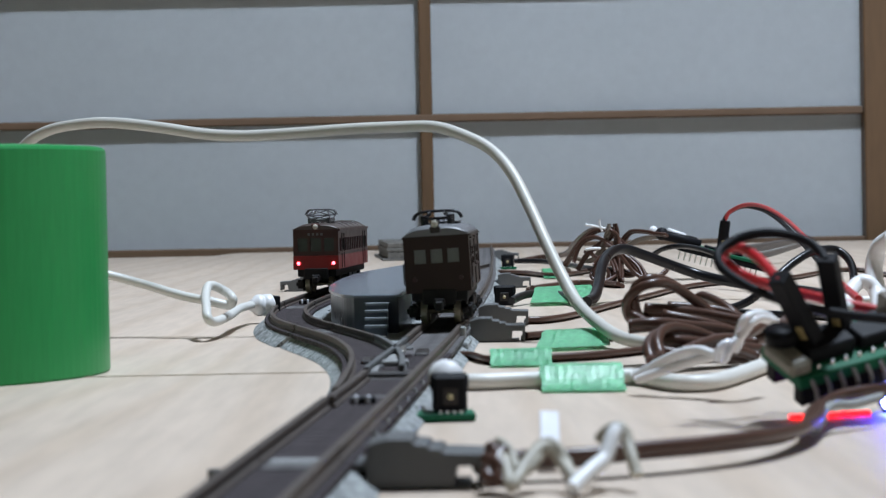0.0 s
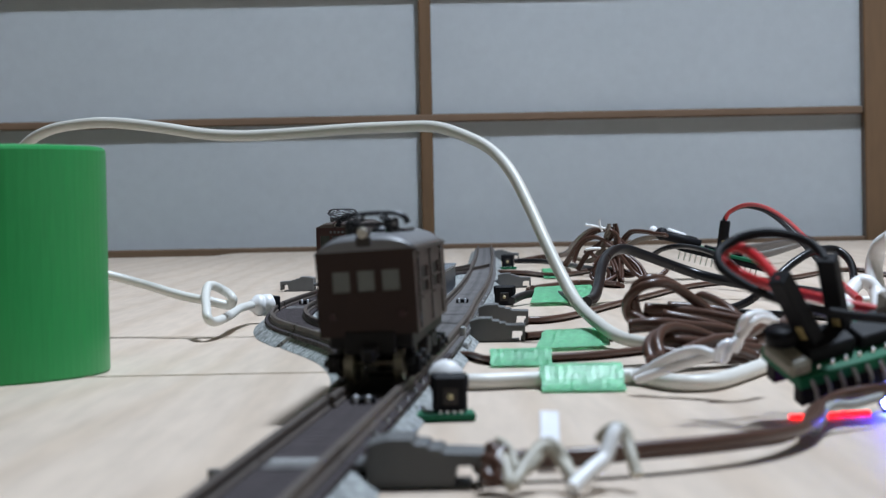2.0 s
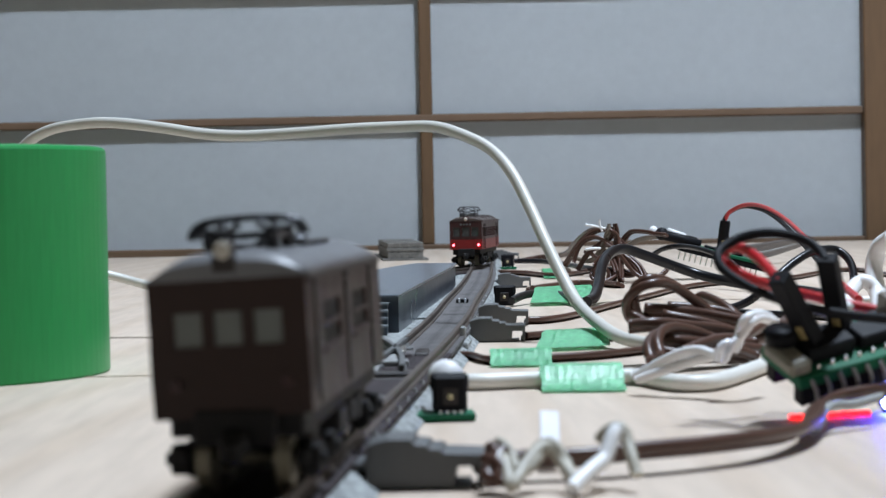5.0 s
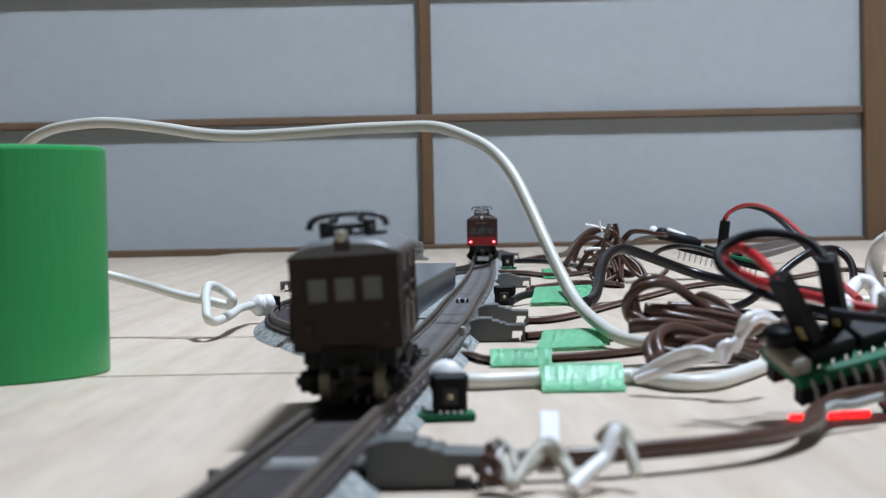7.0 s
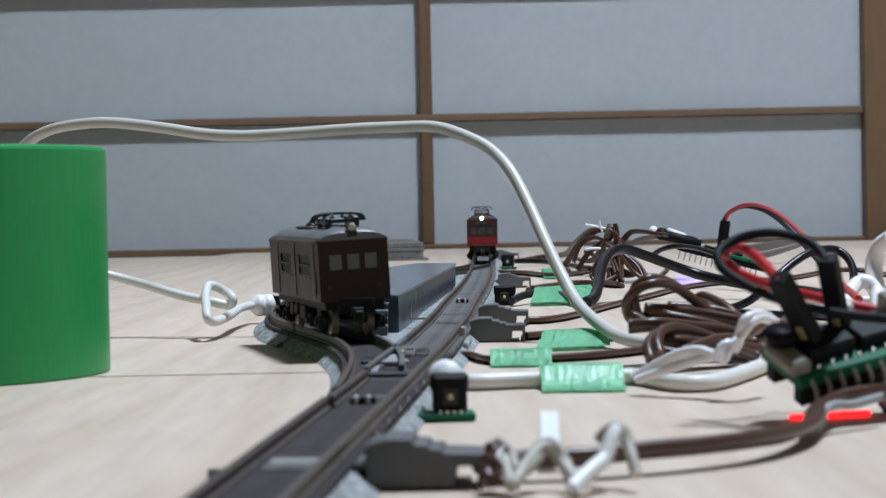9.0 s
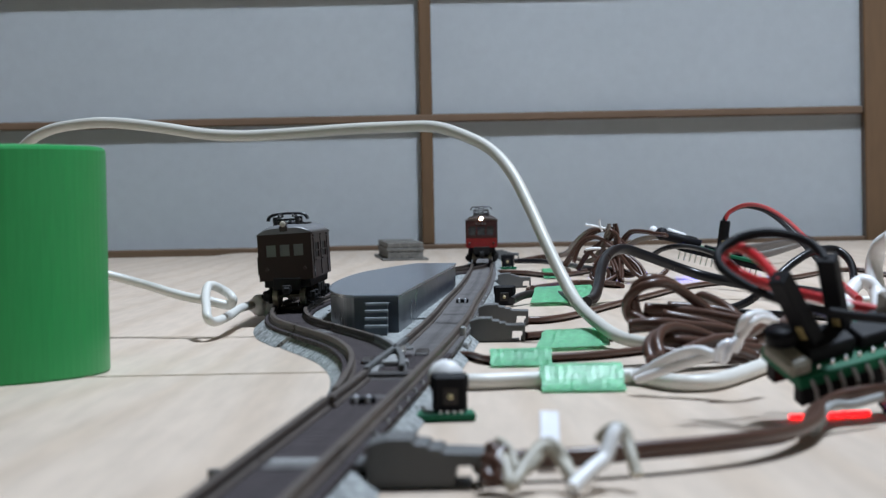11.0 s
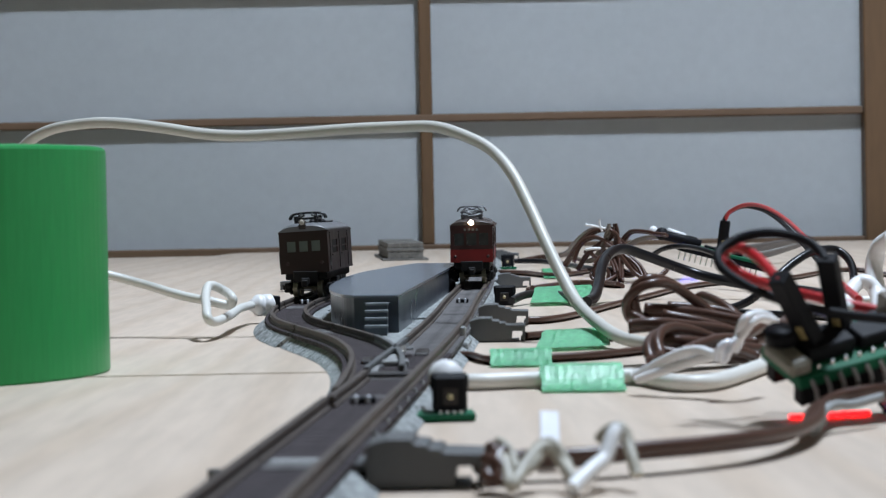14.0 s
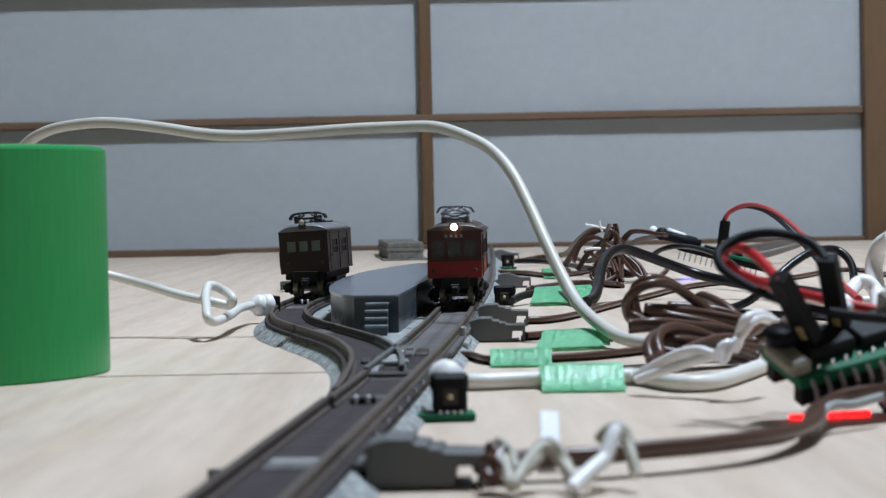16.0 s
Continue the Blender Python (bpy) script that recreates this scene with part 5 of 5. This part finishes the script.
cable("brown_cable", "twin", BROWN_PVC, 0.0011, [(0.0588, 0.49, 0.0118), (0.0613, 0.488, 0.0129), (0.0641, 0.48, 0.0115), (0.0673, 0.475, 0.0085), (0.0703, 0.47, 0.0055)], "brown twin-core cable bundled in a tied coil", "cable", "near cable coil")
cable("brown_cable", "twin", BROWN_PVC, 0.0011, [(0.0462, 0.445, 0.0111), (0.0534, 0.445, 0.0095), (0.061, 0.448, 0.007), (0.066, 0.45, 0.0034), (0.0605, 0.445, 0.0021), (0.0527, 0.44, 0.0038)], "brown twin-core cable bundled in a tied coil", "cable", "near cable coil")
cable("brown_cable", "twin", BROWN_PVC, 0.0011, [(0.0401, 0.445, 0.0112), (0.0468, 0.44, 0.0078), (0.0551, 0.44, 0.0064), (0.0641, 0.445, 0.0049), (0.0718, 0.455, 0.0064), (0.078, 0.47, 0.0092)], "brown twin-core cable bundled in a tied coil", "cable", "near cable coil")
cable("brown_cable", "twin", BROWN_PVC, 0.0011, [(0.0463, 0.415, 0.0053), (0.0543, 0.425, 0.0068), (0.0615, 0.435, 0.0066), (0.0686, 0.45, 0.0085), (0.073, 0.455, 0.0063)], "brown twin-core cable bundled in a tied coil", "cable", "near cable coil")
cable("brown_cable", "twin", BROWN_PVC, 0.0011, [(0.0421, 0.412, 0.0067), (0.0441, 0.41, 0.0054), (0.0493, 0.412, 0.0047), (0.0571, 0.42, 0.0048), (0.0623, 0.425, 0.0032)], "brown twin-core cable bundled in a tied coil", "cable", "near cable coil")
cable("brown_cable", "twin", BROWN_PVC, 0.0011, [(0.0501, 0.47, 0.0116), (0.0564, 0.47, 0.0111), (0.0628, 0.47, 0.01), (0.0691, 0.47, 0.0074)], "brown twin-core cable bundled in a tied coil", "cable", "near cable coil")
cable("white_cable", "round", WHITE_PLASTIC, 0.0019, [(0.0992, 0.52, 0.0061), (0.1014, 0.525, 0.0104), (0.1046, 0.53, 0.0136), (0.1074, 0.53, 0.0141), (0.1094, 0.528, 0.0112), (0.1082, 0.52, 0.006)], "white cable looping beside the circuit board", "cable", "white cables")
cable("white_cable", "round", WHITE_PLASTIC, 0.0024, [(0.1162, 0.54, 0.0252), (0.1137, 0.545, 0.0223), (0.1122, 0.545, 0.0171), (0.1119, 0.54, 0.0114), (0.1141, 0.535, 0.0072)], "thick white cable curving up from the board", "cable", "white cables")
cable("white_cable", "round", WHITE_PVC, 0.0013, [(0.1126, 0.6, 0.005), (0.1191, 0.6, 0.006), (0.1272, 0.6, 0.0063)], "white cable lying behind the circuit board", "cable", "white cables")
cable("red_wire", "round", RED_PVC, 0.0009, [(0.1286, 0.95, 0.0275), (0.13, 0.945, 0.0309), (0.1346, 0.93, 0.0338), (0.138, 0.9, 0.033), (0.1383, 0.85, 0.0286), (0.1331, 0.78, 0.0235), (0.1241, 0.7, 0.0195), (0.1099, 0.6, 0.0164), (0.0984, 0.52, 0.0146), (0.0933, 0.47, 0.0127)], "red jumper wire bowing between the circuit boards", "wire", "jumper wires")
cable("black_wire", "round", BLACK, 0.0009, [(0.1278, 0.95, 0.027), (0.1299, 0.948, 0.0303), (0.1348, 0.935, 0.0331), (0.138, 0.9, 0.0315), (0.1371, 0.85, 0.0272), (0.131, 0.78, 0.0225), (0.1222, 0.7, 0.0189), (0.1087, 0.6, 0.0164), (0.097, 0.52, 0.0139)], "black jumper wire bowing between the circuit boards", "wire", "jumper wires")
cable("black_wire", "round", BLACK, 0.0008, [(0.0602, 0.329, 0.0255), (0.0598, 0.331, 0.0268), (0.0582, 0.333, 0.0285), (0.0554, 0.335, 0.0296), (0.0519, 0.336, 0.03), (0.0481, 0.337, 0.0293), (0.045, 0.336, 0.0278), (0.0438, 0.334, 0.0263), (0.0448, 0.332, 0.024), (0.0486, 0.33, 0.0214), (0.0533, 0.329, 0.0194), (0.058, 0.328, 0.0181), (0.0633, 0.328, 0.017), (0.0708, 0.33, 0.016)], "black jumper wire looping in the air", "wire", "jumper wires")
cable("red_wire", "round", RED_PVC, 0.00085, [(0.0521, 0.324, 0.0225), (0.0515, 0.328, 0.0239), (0.05, 0.334, 0.0263), (0.048, 0.34, 0.0277), (0.0462, 0.343, 0.0269), (0.0464, 0.341, 0.0248), (0.0500, 0.340, 0.0226), (0.0553, 0.344, 0.0207), (0.0618, 0.346, 0.0190), (0.0672, 0.346, 0.0177), (0.0750, 0.346, 0.0160)], "red jumper wire looping in the air", "wire", "jumper wires")
cable("blue_wire", "round", BLUE_PVC, 0.0007, [(0.0567, 0.35, 0.0186), (0.0619, 0.35, 0.0168), (0.0675, 0.35, 0.0154), (0.0751, 0.35, 0.0141)], "dark blue jumper wire by the circuit board", "wire", "jumper wires")
cable("grey_ribbon_core", "round", RIBBON, 0.0011, [(0.1568, 1.12, 0.0104), (0.1744, 1.15, 0.0113), (0.1943, 1.19, 0.0124), (0.2146, 1.24, 0.0136)], "flat grey ribbon cable core lying on the board", "cable", "ribbon cores")
cable("grey_ribbon_core", "round", RIBBON, 0.0011, [(0.1567, 1.12, 0.0092), (0.1743, 1.15, 0.0099), (0.1943, 1.19, 0.0114), (0.2145, 1.24, 0.0129)], "flat grey ribbon cable core lying on the board", "cable", "ribbon cores")
cable("grey_ribbon_core", "round", RIBBON, 0.0011, [(0.1567, 1.12, 0.0079), (0.1743, 1.15, 0.0086), (0.1942, 1.19, 0.0103), (0.2145, 1.24, 0.0121)], "flat grey ribbon cable core lying on the board", "cable", "ribbon cores")
cable("grey_ribbon_core", "round", PALE_GREY, 0.0011, [(0.1567, 1.12, 0.0067), (0.1743, 1.15, 0.0072), (0.1942, 1.19, 0.0092), (0.2145, 1.24, 0.0114)], "flat grey ribbon cable core lying on the board", "cable", "ribbon cores")
cable("grey_ribbon_core", "round", RIBBON, 0.0011, [(0.1567, 1.12, 0.0055), (0.1742, 1.15, 0.0058), (0.1942, 1.19, 0.0081), (0.2145, 1.24, 0.0107)], "flat grey ribbon cable core lying on the board", "cable", "ribbon cores")
cable("grey_ribbon_core", "round", RIBBON, 0.0011, [(0.1566, 1.12, 0.0043), (0.1742, 1.15, 0.0045), (0.1942, 1.19, 0.007), (0.2145, 1.24, 0.0099)], "flat grey ribbon cable core lying on the board", "cable", "ribbon cores")
cable("white_tie", "round", WHITE_PLASTIC, 0.0005, [(0.0639, 0.935, 0.0264), (0.0687, 0.935, 0.0255), (0.0729, 0.935, 0.0244)], "white twist tie sticking up from the coil", "twist tie", "twist ties")
cable("white_tie", "round", WHITE_PLASTIC, 0.0005, [(0.0702, 0.935, 0.0288), (0.0704, 0.935, 0.0258), (0.0714, 0.935, 0.0232)], "white twist tie sticking up from the coil", "twist tie", "twist ties")
cable("white_tie", "round", WHITE_PLASTIC, 0.0006, [(0.0633, 0.93, 0.0154), (0.0669, 0.93, 0.0158), (0.07, 0.932, 0.0157)], "white twist tie round the coil", "twist tie", "twist ties")
cable("cream_tie", "round", CREAM, 0.00085, [(0.0064, 0.257, 0.0049), (0.007, 0.254, 0.0038), (0.0073, 0.252, 0.0024), (0.0077, 0.2505, 0.0015), (0.0084, 0.2515, 0.0023), (0.0096, 0.254, 0.0037), (0.011, 0.256, 0.005), (0.0121, 0.257, 0.0054), (0.0132, 0.257, 0.0048), (0.0141, 0.256, 0.0036), (0.0148, 0.254, 0.0025), (0.0153, 0.253, 0.0017)], "grey cream twist tie wound round the brown cable", "twist tie", "twist ties")
cable("cream_tie", "round", CREAM, 0.0006, [(0.0064, 0.259, 0.006), (0.0073, 0.257, 0.0056), (0.0079, 0.256, 0.0046), (0.0084, 0.254, 0.0032), (0.0092, 0.253, 0.0027), (0.0105, 0.254, 0.0036), (0.0115, 0.255, 0.0046)], "grey cream twist tie wound round the brown cable", "twist tie", "twist ties")
cable("cream_tie", "round", CREAM, 0.0006, [(0.0103, 0.257, 0.0044), (0.0113, 0.2575, 0.0055), (0.0126, 0.2575, 0.006), (0.0135, 0.257, 0.0055), (0.0144, 0.256, 0.0041), (0.015, 0.255, 0.0029)], "grey cream twist tie wound round the brown cable", "twist tie", "twist ties")
cable("white_tie", "round", WHITE_PLASTIC, 0.001, [(0.0148, 0.2495, 0.0011), (0.0159, 0.251, 0.0019), (0.0175, 0.253, 0.003), (0.0191, 0.255, 0.0039), (0.0198, 0.256, 0.0051), (0.0204, 0.257, 0.0065), (0.0212, 0.258, 0.0074)], "white plastic tie end beside the cable", "twist tie", "twist ties")
cable("white_tie", "round", CREAM, 0.0008, [(0.0189, 0.26, 0.0057), (0.02, 0.2595, 0.0069), (0.0212, 0.2585, 0.0075), (0.022, 0.258, 0.0069), (0.0223, 0.257, 0.0056), (0.0226, 0.255, 0.0039), (0.023, 0.2535, 0.0021)], "grey cream tie end folded over the cable", "twist tie", "twist ties")
cable("brown_knot", "round", BROWN_PVC, 0.0009, [(0.0054, 0.2575, 0.0055), (0.006, 0.256, 0.0046), (0.0055, 0.2545, 0.0033), (0.0048, 0.2535, 0.0025), (0.0056, 0.2525, 0.0019), (0.0064, 0.253, 0.0028), (0.0061, 0.255, 0.0043), (0.007, 0.2565, 0.0051)], "dark brown wire knot beside the feeder plug", "wire", "wire knots")
cable("brown_knot", "round", BROWN_PVC, 0.0008, [(0.0046, 0.2555, 0.0043), (0.0055, 0.2545, 0.0041), (0.0065, 0.2535, 0.0036), (0.007, 0.2525, 0.0026), (0.0065, 0.2515, 0.0018)], "dark brown wire knot beside the feeder plug", "wire", "wire knots")


# ---- what moves ----
def switched(t_on, base):
    """Rows that turn a lens half round within a tenth of a second."""
    x, y, z = base
    return [(0, pose(x, y, z)), (t_on, pose(x, y, z)), (t_on + .0334, pose(x, y, z, 0, 0, 60)), (t_on + .0667, pose(x, y, z, 0, 0, 120)), (t_on + .1, pose(x, y, z, 0, 0, 180)), (16, pose(x, y, z, 0, 0, 180))]


def motions():
    out = [(0, .419), (.4, .3990), (.8, .3670), (1.2, .3270), (1.6, .2850), (2, .2440), (2.5, .1970), (3, .1480), (3.4, .1150), (3.6, .1110), (4.2, .1105), (4.9, .1105)]
    back = [(5.4, .1150), (5.9, .1310), (6.3, .1550), (6.5, .1690), (7, .2090), (7.5, .2550), (8, .3110), (8.5, .3505), (9, .3805), (9.2, .3920), (9.8, .4330), (10.5, .4900), (11.1, .5420), (11.3, .5500), (11.6, .5735), (11.9, .5960), (12.1, .6030), (16, .6035)]
    walk(brown, [(t, car_pose(MAIN_WAY, s)) for t, s in out] + [(t, car_pose(LOOP_WAY, s)) for t, s in back])
    away = [(0, 0.6430), (0.5, 0.6490), (1, 0.6600), (1.5, 0.6770), (2, 0.7040), (2.5, 0.7410), (3, 0.7850), (3.5, 0.8300), (3.8, 0.8540), (4.2, 0.8840), (4.8, 0.9320), (5.3, 0.9760)]
    home = [(5.8, 1.0130), (6.2, 1.0260), (6.5, 1.0280), (9.8, 1.0280), (10.4, 1.0160), (11, 0.9800), (11.5, 0.9330), (12, 0.8760), (12.5, 0.8230), (13, 0.7760), (13.5, 0.7330), (14, 0.6950), (14.5, 0.6580), (15, 0.6210), (15.5, 0.5780), (16, 0.5230)]
    walk(red, [(t, car_pose(LOOP_WAY, s, .029)) for t, s in away] + [(t, car_pose(MAIN_WAY, s, .029)) for t, s in home])
    walk(head_lens, switched(8.5, head_lens.location[:]))
    for lens in tail_lenses:
        walk(lens, switched(8.5, lens.location[:]))
    walk(near_blue_led, switched(5.2, near_blue_led.location[:]))
    walk(far_blue_led, switched(8.1, far_blue_led.location[:]))


motions()
